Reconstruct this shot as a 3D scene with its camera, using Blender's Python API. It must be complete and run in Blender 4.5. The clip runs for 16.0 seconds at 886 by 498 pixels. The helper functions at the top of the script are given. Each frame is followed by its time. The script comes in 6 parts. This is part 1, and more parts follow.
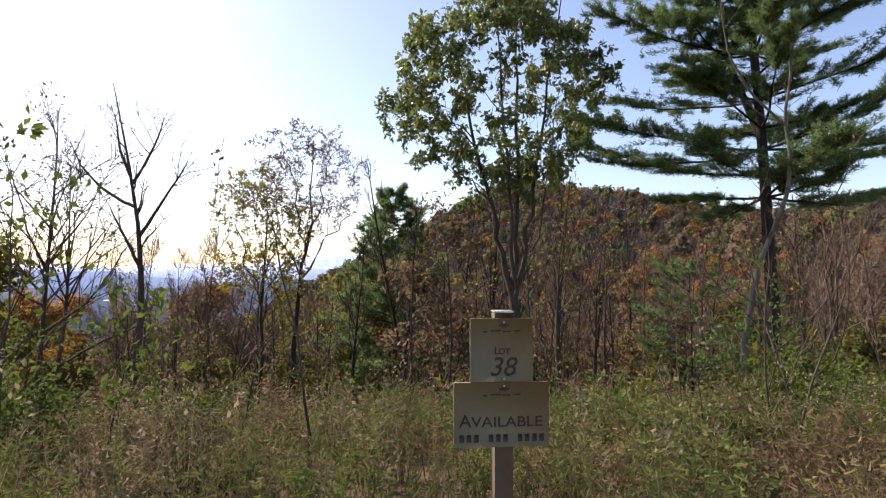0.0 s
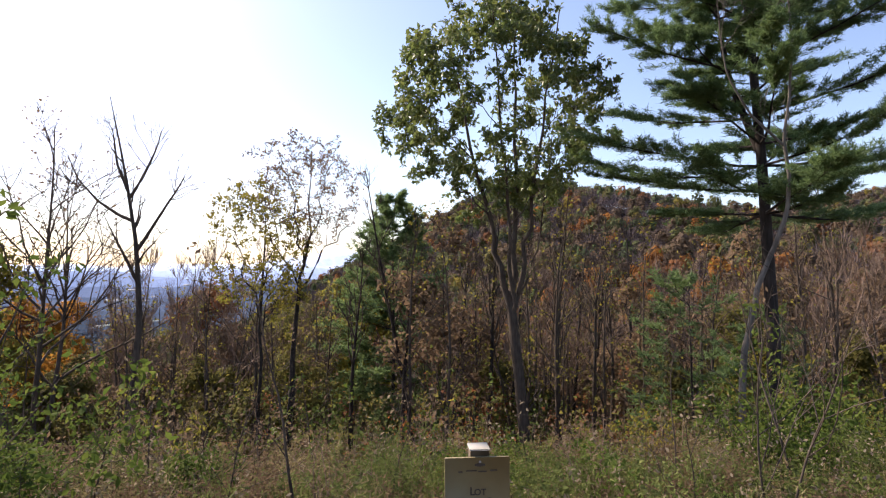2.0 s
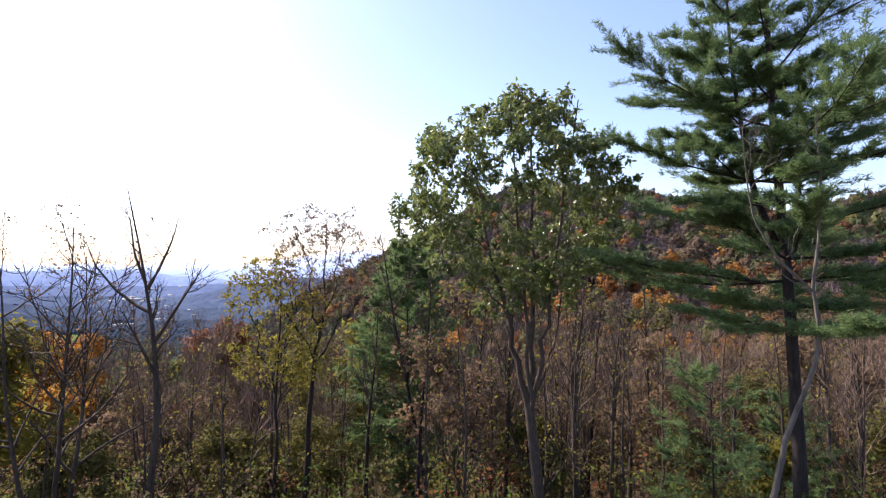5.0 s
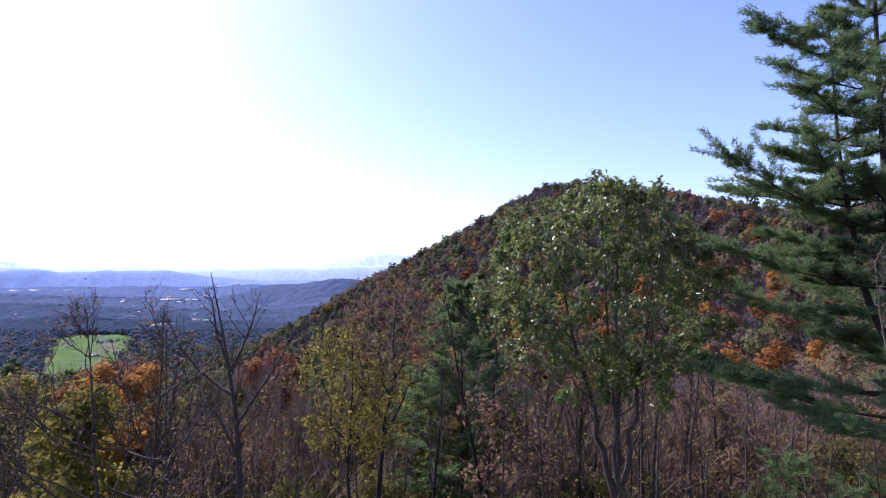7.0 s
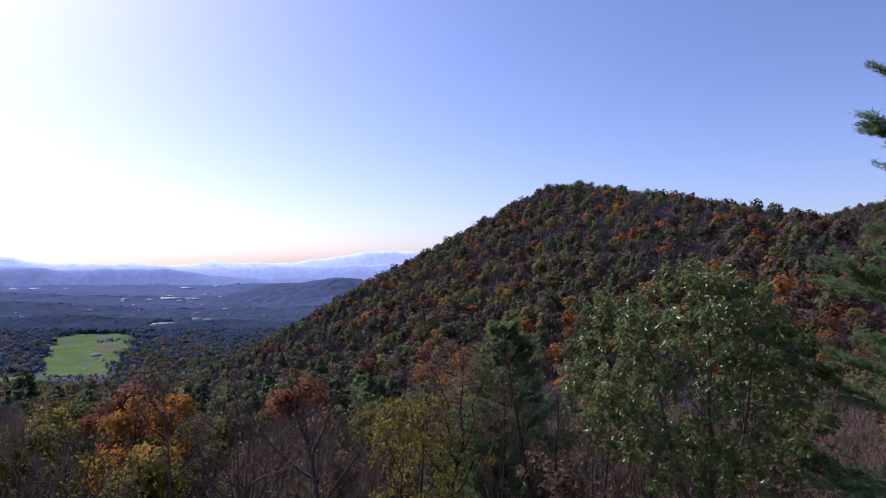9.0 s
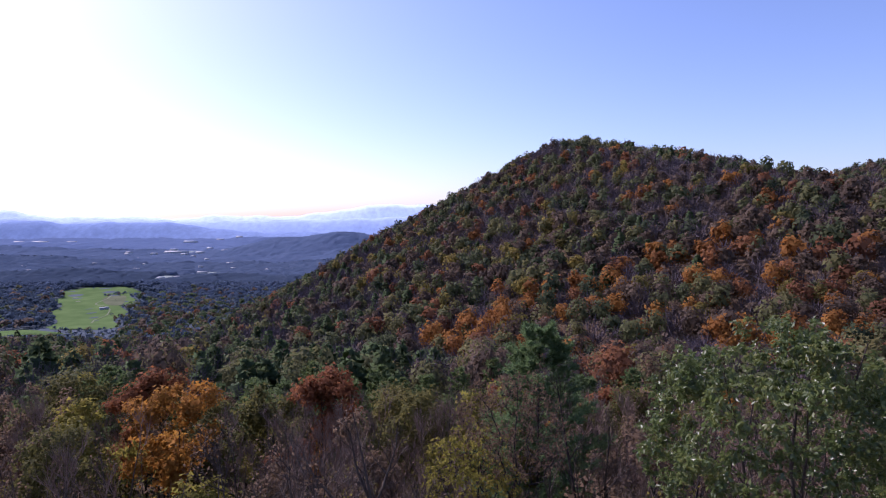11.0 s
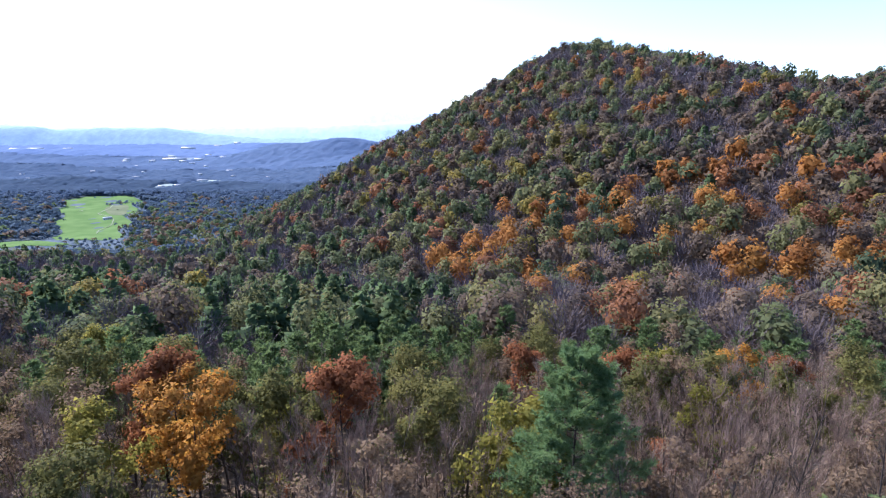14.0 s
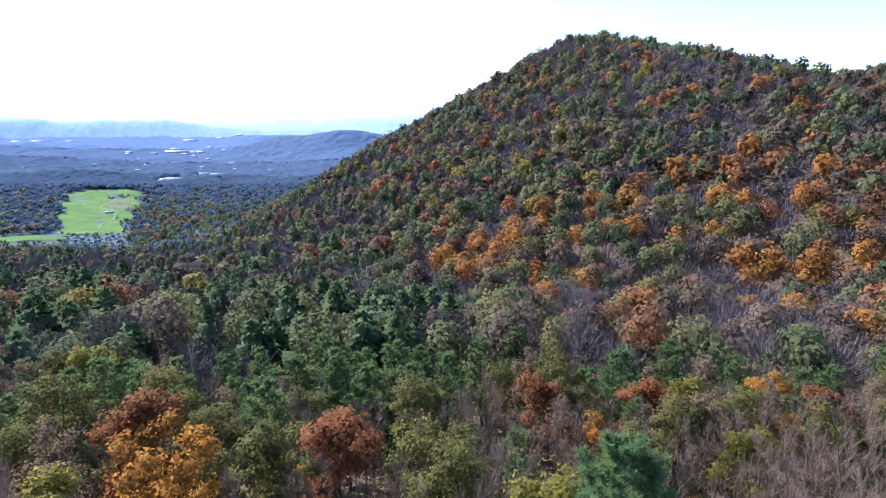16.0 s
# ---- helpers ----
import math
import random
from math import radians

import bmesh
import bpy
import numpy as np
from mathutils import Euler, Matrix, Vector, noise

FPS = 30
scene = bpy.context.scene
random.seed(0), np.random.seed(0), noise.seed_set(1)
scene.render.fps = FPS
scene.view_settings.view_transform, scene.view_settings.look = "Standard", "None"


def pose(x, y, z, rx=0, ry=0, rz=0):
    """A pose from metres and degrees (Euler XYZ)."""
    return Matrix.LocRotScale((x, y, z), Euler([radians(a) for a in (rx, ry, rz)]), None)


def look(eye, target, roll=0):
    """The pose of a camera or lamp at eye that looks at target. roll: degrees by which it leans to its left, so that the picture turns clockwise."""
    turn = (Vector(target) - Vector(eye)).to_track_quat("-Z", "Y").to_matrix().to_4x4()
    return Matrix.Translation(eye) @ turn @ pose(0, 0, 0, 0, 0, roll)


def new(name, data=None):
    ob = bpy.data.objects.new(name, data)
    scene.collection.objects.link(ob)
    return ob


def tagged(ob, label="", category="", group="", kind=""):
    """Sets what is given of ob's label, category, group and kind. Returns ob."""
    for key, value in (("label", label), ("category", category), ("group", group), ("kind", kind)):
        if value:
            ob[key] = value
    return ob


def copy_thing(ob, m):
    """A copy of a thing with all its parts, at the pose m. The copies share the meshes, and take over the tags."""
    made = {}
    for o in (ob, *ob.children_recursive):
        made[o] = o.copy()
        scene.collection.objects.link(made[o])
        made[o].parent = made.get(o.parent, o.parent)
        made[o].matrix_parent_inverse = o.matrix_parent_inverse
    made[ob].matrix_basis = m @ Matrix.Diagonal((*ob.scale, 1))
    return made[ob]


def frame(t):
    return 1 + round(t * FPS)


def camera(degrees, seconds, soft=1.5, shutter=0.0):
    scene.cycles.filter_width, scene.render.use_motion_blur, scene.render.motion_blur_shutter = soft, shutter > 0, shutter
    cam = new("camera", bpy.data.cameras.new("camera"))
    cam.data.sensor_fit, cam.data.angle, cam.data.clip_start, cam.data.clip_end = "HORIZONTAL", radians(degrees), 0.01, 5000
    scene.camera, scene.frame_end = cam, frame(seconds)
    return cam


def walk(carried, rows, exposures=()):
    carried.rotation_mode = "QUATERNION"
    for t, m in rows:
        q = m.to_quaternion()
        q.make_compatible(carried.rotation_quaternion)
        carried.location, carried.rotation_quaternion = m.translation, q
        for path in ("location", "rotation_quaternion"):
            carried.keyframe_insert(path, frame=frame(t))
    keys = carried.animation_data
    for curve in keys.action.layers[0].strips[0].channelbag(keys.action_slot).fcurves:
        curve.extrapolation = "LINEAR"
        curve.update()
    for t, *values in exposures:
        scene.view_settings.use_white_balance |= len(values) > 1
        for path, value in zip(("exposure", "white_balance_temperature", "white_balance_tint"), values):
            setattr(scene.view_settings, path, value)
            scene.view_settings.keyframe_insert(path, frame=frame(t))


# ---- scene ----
cam = camera(78.44, 16.0, soft=1.2)
PATH = [
    (0.0, pose(0.000, 0.000, 1.600, 91.872, 0, -5.016) @ pose(0, 0, 0, 0, 0, 0.139)),
    (0.5, pose(0.004, 0.110, 1.630, 91.881, 0, -4.938) @ pose(0, 0, 0, 0, 0, 0.083)),
    (1.0, pose(0.059, 0.099, 1.779, 91.713, 0, -4.968) @ pose(0, 0, 0, 0, 0, 0.081)),
    (1.5, pose(0.090, 0.092, 1.960, 91.741, 0, -4.915) @ pose(0, 0, 0, 0, 0, 0.054)),
    (2.0, pose(0.134, 0.057, 2.246, 91.756, 0, -4.885) @ pose(0, 0, 0, 0, 0, 0.025)),
    (2.5, pose(0.213, 0.062, 2.646, 91.749, 0, -4.792) @ pose(0, 0, 0, 0, 0, -0.006)),
    (3.0, pose(0.227, 0.051, 3.186, 91.693, 0, -4.758) @ pose(0, 0, 0, 0, 0, -0.030)),
    (3.5, pose(0.232, 0.043, 3.866, 91.635, 0, -4.743) @ pose(0, 0, 0, 0, 0, 0.015)),
    (4.0, pose(0.215, 0.063, 4.623, 91.597, 0, -4.531) @ pose(0, 0, 0, 0, 0, 0.003)),
    (4.5, pose(0.142, 0.106, 5.442, 91.577, 0, -4.136) @ pose(0, 0, 0, 0, 0, 0.001)),
    (5.0, pose(-0.023, 0.164, 6.306, 91.572, 0, -3.569) @ pose(0, 0, 0, 0, 0, 0.003)),
    (5.5, pose(-0.313, 0.230, 7.200, 91.580, 0, -2.843) @ pose(0, 0, 0, 0, 0, -0.019)),
    (6.0, pose(-0.763, 0.298, 8.106, 91.598, 0, -1.970) @ pose(0, 0, 0, 0, 0, -0.157)),
    (6.5, pose(-1.408, 0.361, 9.008, 91.624, 0, -0.963) @ pose(0, 0, 0, 0, 0, -0.041)),
    (7.0, pose(-2.222, 0.420, 9.934, 91.592, 0, -0.520) @ pose(0, 0, 0, 0, 0, -0.127)),
    (7.5, pose(-3.142, 0.476, 10.877, 91.602, 0, -0.188) @ pose(0, 0, 0, 0, 0, -0.159)),
    (8.0, pose(-4.152, 0.522, 11.814, 91.674, 0, 0.031) @ pose(0, 0, 0, 0, 0, -0.087)),
    (8.5, pose(-5.116, 0.589, 12.733, 91.716, 0, -0.372) @ pose(0, 0, 0, 0, 0, 0.012)),
    (9.0, pose(-5.963, 0.761, 13.616, 91.452, 0, -0.567) @ pose(0, 0, 0, 0, 0, 0.004)),
    (9.5, pose(-6.718, 1.034, 14.502, 90.841, 0, -0.609) @ pose(0, 0, 0, 0, 0, -0.001)),
    (10.0, pose(-7.406, 1.408, 15.436, 89.844, 0, -0.553) @ pose(0, 0, 0, 0, 0, -0.003)),
    (10.5, pose(-8.052, 1.881, 16.458, 88.422, 0, -0.455) @ pose(0, 0, 0, 0, 0, 0.012)),
    (11.0, pose(-8.680, 2.450, 17.612, 86.535, 0, -0.368) @ pose(0, 0, 0, 0, 0, 0.122)),
    (11.5, pose(-9.316, 3.114, 18.939, 84.145, 0, -0.348) @ pose(0, 0, 0, 0, 0, 0.095)),
    (12.0, pose(-9.821, 4.018, 20.263, 82.214, 0, -0.335) @ pose(0, 0, 0, 0, 0, 0.071)),
    (12.5, pose(-10.235, 5.032, 21.568, 80.255, 0, -0.328) @ pose(0, 0, 0, 0, 0, 0.060)),
    (13.0, pose(-10.498, 6.225, 22.906, 78.481, 0, -0.303) @ pose(0, 0, 0, 0, 0, 0.034)),
    (13.5, pose(-10.758, 7.629, 24.269, 77.290, 0, -0.262) @ pose(0, 0, 0, 0, 0, 0.050)),
    (14.0, pose(-10.958, 9.114, 25.579, 76.599, 0, -0.208) @ pose(0, 0, 0, 0, 0, 0.015)),
    (14.5, pose(-11.124, 10.892, 26.839, 76.157, 0, -0.090) @ pose(0, 0, 0, 0, 0, -0.008)),
    (15.0, pose(-11.302, 12.868, 27.893, 75.892, 0, 0.007) @ pose(0, 0, 0, 0, 0, -0.040)),
    (15.5, pose(-11.563, 15.045, 28.490, 75.715, 0, 0.063) @ pose(0, 0, 0, 0, 0, -0.049)),
    (16.0, pose(-11.781, 17.288, 28.674, 75.744, 0, 0.095) @ pose(0, 0, 0, 0, 0, -0.080)),
]
EXPOSURES = [(0.0, 0.82, 7350, 20), (3.5, 1.0, 7000, 22), (6.0, 1.06, 6200, 29), (7.0, 0.72, 5750, 37), (8.0, 0.1, 5800, 38), (8.7, -0.02, 5780, 38),
             (10.8, 0.15, 5750, 40), (11.6, 0.58, 5650, 41), (12.5, 1.0, 5560, 36), (13.5, 1.28, 5520, 23), (16.0, 1.42, 5450, 15)]
walk(cam, PATH, EXPOSURES)

# ---------------------------------------------------------------- world and sun
SUN_AZ, SUN_EL = -52.0, 41.0     # degrees from +Y towards +X, and above the horizon
world = bpy.data.worlds.new("sky")
scene.world = world
world.use_nodes = True
wn = world.node_tree.nodes
sky = wn.new("ShaderNodeTexSky")
sky.sky_type = 'NISHITA'
sky.sun_disc = False
sky.sun_elevation = radians(SUN_EL)
sky.sun_rotation = radians(SUN_AZ)
sky.altitude = 700
sky.air_density = 1.0
sky.dust_density = 2.0
sky.ozone_density = 3.0
wn["Background"].inputs["Strength"].default_value = 0.15
world.node_tree.links.new(sky.outputs[0], wn["Background"].inputs["Color"])

sun_data = bpy.data.lights.new("sun", 'SUN')
sun_data.energy = 4.8
sun_data.angle = radians(0.55)
sun_data.color = (1.0, 0.94, 0.84)
sun = new("sun", sun_data)
sun_way = Vector((math.sin(radians(SUN_AZ)) * math.cos(radians(SUN_EL)), math.cos(radians(SUN_AZ)) * math.cos(radians(SUN_EL)), math.sin(radians(SUN_EL))))
sun.matrix_world = look(sun_way * 200, (0, 0, 0))


# ---------------------------------------------------------------- materials
def shader(name):
    m = bpy.data.materials.new(name)
    m.use_nodes = True
    return m, m.node_tree.nodes, m.node_tree.links, m.node_tree.nodes["Principled BSDF"]


def ramp_of(nodes, stops):
    r = nodes.new("ShaderNodeValToRGB")
    e = r.color_ramp.elements
    while len(e) < len(stops):
        e.new(0.5)
    for i, (at, c) in enumerate(stops):
        e[i].position = at
        e[i].color = (*c, 1)
    return r


def noise_of(nodes, links, scale, detail=3.0, rough=0.6):
    co = nodes.new("ShaderNodeNewGeometry")
    n = nodes.new("ShaderNodeTexNoise")
    n.inputs["Scale"].default_value = scale
    n.inputs["Detail"].default_value = detail
    n.inputs["Roughness"].default_value = rough
    links.new(co.outputs["Position"], n.inputs["Vector"])
    return n


def sum_of(nodes, links, parts):
    """Weighted sum of value sockets: [(socket, weight), ...]."""
    out = None
    for socket, w in parts:
        m = nodes.new("ShaderNodeMath")
        m.operation = 'MULTIPLY_ADD'
        links.new(socket, m.inputs[0])
        m.inputs[1].default_value = w
        if out is None:
            m.inputs[2].default_value = 0.0
        else:
            links.new(out, m.inputs[2])
        out = m.outputs[0]
    return out


def leaf_material(name, stops, glow_through=0.4, patch=0.12, rough=0.75, gloss=0.08, each=0.34, tree=0.0):
    """Foliage: every leaf its own tone, every tree its own, light coming through from behind."""
    m, n, l, b = shader(name)
    geo, info = n.new("ShaderNodeNewGeometry"), n.new("ShaderNodeObjectInfo")
    tex = noise_of(n, l, patch, 2.0)
    fine = noise_of(n, l, 1.3, 3.0)
    own = n.new("ShaderNodeAttribute")
    own.attribute_name = "tone"
    f = sum_of(n, l, [(geo.outputs["Random Per Island"], each), (tex.outputs["Fac"], 0.65), (fine.outputs["Fac"], 0.28), (info.outputs["Random"], 0.22), (own.outputs["Fac"], tree)])
    r = ramp_of(n, stops)
    sub = n.new("ShaderNodeMath")
    sub.operation = 'SUBTRACT'
    l.new(f, sub.inputs[0])
    sub.inputs[1].default_value = 0.07 + each / 2 + tree / 2
    l.new(sub.outputs[0], r.inputs["Fac"])
    b.inputs["Roughness"].default_value = rough
    b.inputs["Specular IOR Level"].default_value = gloss
    l.new(r.outputs["Color"], b.inputs["Base Color"])
    tr = n.new("ShaderNodeBsdfTranslucent")
    l.new(r.outputs["Color"], tr.inputs["Color"])
    mix = n.new("ShaderNodeMixShader")
    mix.inputs[0].default_value = glow_through
    l.new(b.outputs[0], mix.inputs[1])
    l.new(tr.outputs[0], mix.inputs[2])
    l.new(mix.outputs[0], n["Material Output"].inputs["Surface"])
    return m


def bark_material(name, dark, light, scale=14.0):
    m, n, l, b = shader(name)
    co = n.new("ShaderNodeNewGeometry")
    mp = n.new("ShaderNodeMapping")
    mp.inputs["Scale"].default_value = (1, 1, 0.18)
    t = n.new("ShaderNodeTexNoise")
    t.inputs["Scale"].default_value = scale
    t.inputs["Detail"].default_value = 4
    l.new(co.outputs["Position"], mp.inputs[0])
    l.new(mp.outputs[0], t.inputs["Vector"])
    big = noise_of(n, l, 0.9, 2)
    r = ramp_of(n, [(0.3, dark), (0.7, light)])
    l.new(sum_of(n, l, [(t.outputs["Fac"], 0.6), (big.outputs["Fac"], 0.4)]), r.inputs["Fac"])
    l.new(r.outputs["Color"], b.inputs["Base Color"])
    b.inputs["Roughness"].default_value = 0.92
    b.inputs["Specular IOR Level"].default_value = 0.2
    bump = n.new("ShaderNodeBump")
    bump.inputs["Strength"].default_value = 0.6
    bump.inputs["Distance"].default_value = 0.03
    l.new(t.outputs["Fac"], bump.inputs["Height"])
    l.new(bump.outputs["Normal"], b.inputs["Normal"])
    return m


def plain_material(name, c1, c2, rough, scale, metal=0.0, bump_d=0.0, detail=4, gloss=0.4):
    m, n, l, b = shader(name)
    t = noise_of(n, l, scale, detail)
    r = ramp_of(n, [(0.32, c1), (0.68, c2)])
    l.new(t.outputs["Fac"], r.inputs["Fac"])
    l.new(r.outputs["Color"], b.inputs["Base Color"])
    b.inputs["Roughness"].default_value = rough
    b.inputs["Metallic"].default_value = metal
    b.inputs["Specular IOR Level"].default_value = gloss
    if bump_d:
        bump = n.new("ShaderNodeBump")
        bump.inputs["Strength"].default_value = 0.5
        bump.inputs["Distance"].default_value = bump_d
        l.new(t.outputs["Fac"], bump.inputs["Height"])
        l.new(bump.outputs["Normal"], b.inputs["Normal"])
    return m


BARK = bark_material("grey_brown_bark", (0.030, 0.023, 0.018), (0.112, 0.086, 0.067))
BARK_DARK = bark_material("dark_bark", (0.014, 0.011, 0.010), (0.055, 0.044, 0.038))
BARK_PALE = bark_material("pale_bark", (0.055, 0.046, 0.038), (0.175, 0.155, 0.13), 8.0)
TWIG = bark_material("grey_twigs", (0.135, 0.092, 0.070), (0.275, 0.196, 0.148), 3.0)
# mauve-grey twigs, cooled further by bluish hill haze put into the colour
TWIG_FAR = bark_material("mauve_grey_twigs", (0.076, 0.060, 0.065), (0.145, 0.117, 0.122), 0.08)
OAK_LEAF = leaf_material("oak_leaves", [(0.0, (0.048, 0.076, 0.026)), (0.4, (0.100, 0.142, 0.042)), (0.72, (0.158, 0.186, 0.052)), (1.0, (0.27, 0.215, 0.066))], 0.5, 0.5, 0.34, 0.55)
OLIVE = leaf_material("olive_leaves", [(0.0, (0.062, 0.066, 0.024)), (0.5, (0.118, 0.112, 0.034)), (1.0, (0.20, 0.165, 0.048))], 0.5, 0.06, each=0.26)
YELLOW = leaf_material("yellow_leaves", [(0.0, (0.10, 0.100, 0.024)), (0.5, (0.20, 0.18, 0.036)), (1.0, (0.33, 0.255, 0.050))], 0.6, 0.3, each=0.25)
ORANGE = leaf_material("orange_leaves", [(0.0, (0.19, 0.080, 0.024)), (0.5, (0.35, 0.165, 0.030)), (1.0, (0.46, 0.270, 0.044))], 0.5, 0.08, each=0.26)
RUST = leaf_material("rust_leaves", [(0.0, (0.12, 0.046, 0.024)), (0.5, (0.225, 0.088, 0.036)), (1.0, (0.32, 0.145, 0.05))], 0.5, 0.06, each=0.26)
BROWN = leaf_material("brown_leaves", [(0.0, (0.096, 0.066, 0.044)), (0.5, (0.165, 0.112, 0.068)), (1.0, (0.24, 0.165, 0.10))], 0.5, 0.06, each=0.26)
NEEDLE = leaf_material("pine_needles", [(0.0, (0.066, 0.118, 0.054)), (0.5, (0.132, 0.202, 0.078)), (1.0, (0.24, 0.295, 0.10))], 0.55, 0.5, 0.55, 0.2)
NEEDLE_WOODS = leaf_material("dark_pine_needles", [(0.0, (0.064, 0.098, 0.040)), (0.5, (0.120, 0.168, 0.060)), (1.0, (0.20, 0.235, 0.080))], 0.5, 0.5, 0.6, 0.15)
NEEDLE_FAR = leaf_material("far_pine_needles", [(0.0, (0.050, 0.080, 0.040)), (0.5, (0.088, 0.128, 0.056)), (1.0, (0.14, 0.175, 0.070))], 0.45, 0.05)
SHRUB = leaf_material("shrub_leaves", [(0.0, (0.032, 0.058, 0.014)), (0.5, (0.080, 0.120, 0.024)), (1.0, (0.18, 0.20, 0.045))], 0.45, 0.8)
DRY = leaf_material("dry_weeds", [(0.0, (0.058, 0.044, 0.022)), (0.5, (0.175, 0.142, 0.066)), (1.0, (0.40, 0.34, 0.19))], 0.35, 0.6)
GREEN_WEED = leaf_material("green_weeds", [(0.0, (0.044, 0.062, 0.020)), (0.5, (0.105, 0.132, 0.040)), (1.0, (0.20, 0.21, 0.07))], 0.4, 0.6)
FLUFF = leaf_material("seed_fluff", [(0.0, (0.13, 0.10, 0.065)), (0.5, (0.22, 0.175, 0.12)), (1.0, (0.32, 0.26, 0.19))], 0.5, 1.0)
# olive leaves, lightened and blued by haze painted into the tones
OLIVE_HILL = leaf_material("olive_hillside_leaves", [(0.0, (0.050, 0.070, 0.038)), (0.4, (0.098, 0.112, 0.050)), (0.75, (0.146, 0.138, 0.056)), (1.0, (0.205, 0.166, 0.060))], 0.45, 0.03, each=0.14, tree=0.7)
ORANGE_HILL = leaf_material("orange_hillside_leaves", [(0.0, (0.165, 0.072, 0.027)), (0.5, (0.275, 0.120, 0.034)), (1.0, (0.36, 0.180, 0.044))], 0.5, 0.03, each=0.14, tree=0.6)
RUST_HILL = leaf_material("rust_hillside_leaves", [(0.0, (0.105, 0.055, 0.034)), (0.5, (0.185, 0.085, 0.044)), (1.0, (0.28, 0.125, 0.05))], 0.45, 0.03, each=0.14, tree=0.6)
YELLOW_HILL = leaf_material("yellow_hillside_leaves", [(0.0, (0.100, 0.088, 0.030)), (0.5, (0.165, 0.138, 0.038)), (1.0, (0.24, 0.185, 0.046))], 0.5, 0.03, each=0.14, tree=0.6)
BROWN_HILL = leaf_material("brown_hillside_leaves", [(0.0, (0.072, 0.054, 0.042)), (0.5, (0.118, 0.086, 0.060)), (1.0, (0.168, 0.122, 0.080))], 0.45, 0.03, each=0.14, tree=0.6)
# valley trees: the blue haze of the distance is put into their base colours
HAZED_VALLEY = leaf_material("valley_woods", [(0.0, (0.056, 0.086, 0.112)), (0.5, (0.078, 0.108, 0.142)), (1.0, (0.108, 0.130, 0.160))], 0.5, 0.012, 0.9, 0.0, 0.12)
HAZED_MID = leaf_material("hazed_mid_woods", [(0.0, (0.058, 0.090, 0.135)), (0.5, (0.082, 0.116, 0.170)), (1.0, (0.110, 0.140, 0.196))], 0.5, 0.012, 0.9, 0.0, 0.10)
HAZED_FAR = leaf_material("hazed_far_woods", [(0.2, (0.050, 0.079, 0.128)), (0.5, (0.074, 0.107, 0.166)), (0.8, (0.102, 0.135, 0.198))], 0.3, 0.03, 0.95, 0.0, 0.08)

# more haze painted in, so bluer and paler with distance
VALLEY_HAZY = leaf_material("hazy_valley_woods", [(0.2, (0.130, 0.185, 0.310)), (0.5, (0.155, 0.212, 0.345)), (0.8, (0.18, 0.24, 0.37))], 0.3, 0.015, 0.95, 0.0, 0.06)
HAZED_PALE = leaf_material("hazed_pale_woods", [(0.2, (0.076, 0.116, 0.192)), (0.5, (0.098, 0.140, 0.222)), (0.8, (0.122, 0.163, 0.25))], 0.3, 0.02, 0.95, 0.0, 0.08)


def hazed_ridge_material(name, c, glow):
    """Far ridges as a backdrop: the blue haze of the air is put into colour and glow."""
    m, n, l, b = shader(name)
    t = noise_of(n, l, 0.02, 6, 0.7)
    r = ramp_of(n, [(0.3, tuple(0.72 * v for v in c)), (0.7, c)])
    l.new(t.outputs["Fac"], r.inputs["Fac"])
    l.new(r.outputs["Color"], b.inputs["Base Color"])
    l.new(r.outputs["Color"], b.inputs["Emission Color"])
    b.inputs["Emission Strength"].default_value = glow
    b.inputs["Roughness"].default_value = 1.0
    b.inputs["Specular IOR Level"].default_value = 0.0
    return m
# ---------------------------------------------------------------- land
def soft_max(a, b, k):
    return 0.5 * (a + b + np.sqrt((a - b) ** 2 + k * k))


def waves(x, y):
    """Gentle rolling of the land, in -1 to 1."""
    return (np.sin(x / 61 + 1.3) * np.cos(y / 53 - 0.4) + 0.6 * np.sin(x / 27 - y / 33) + 0.35 * np.cos(x / 11 + y / 14)) / 1.95


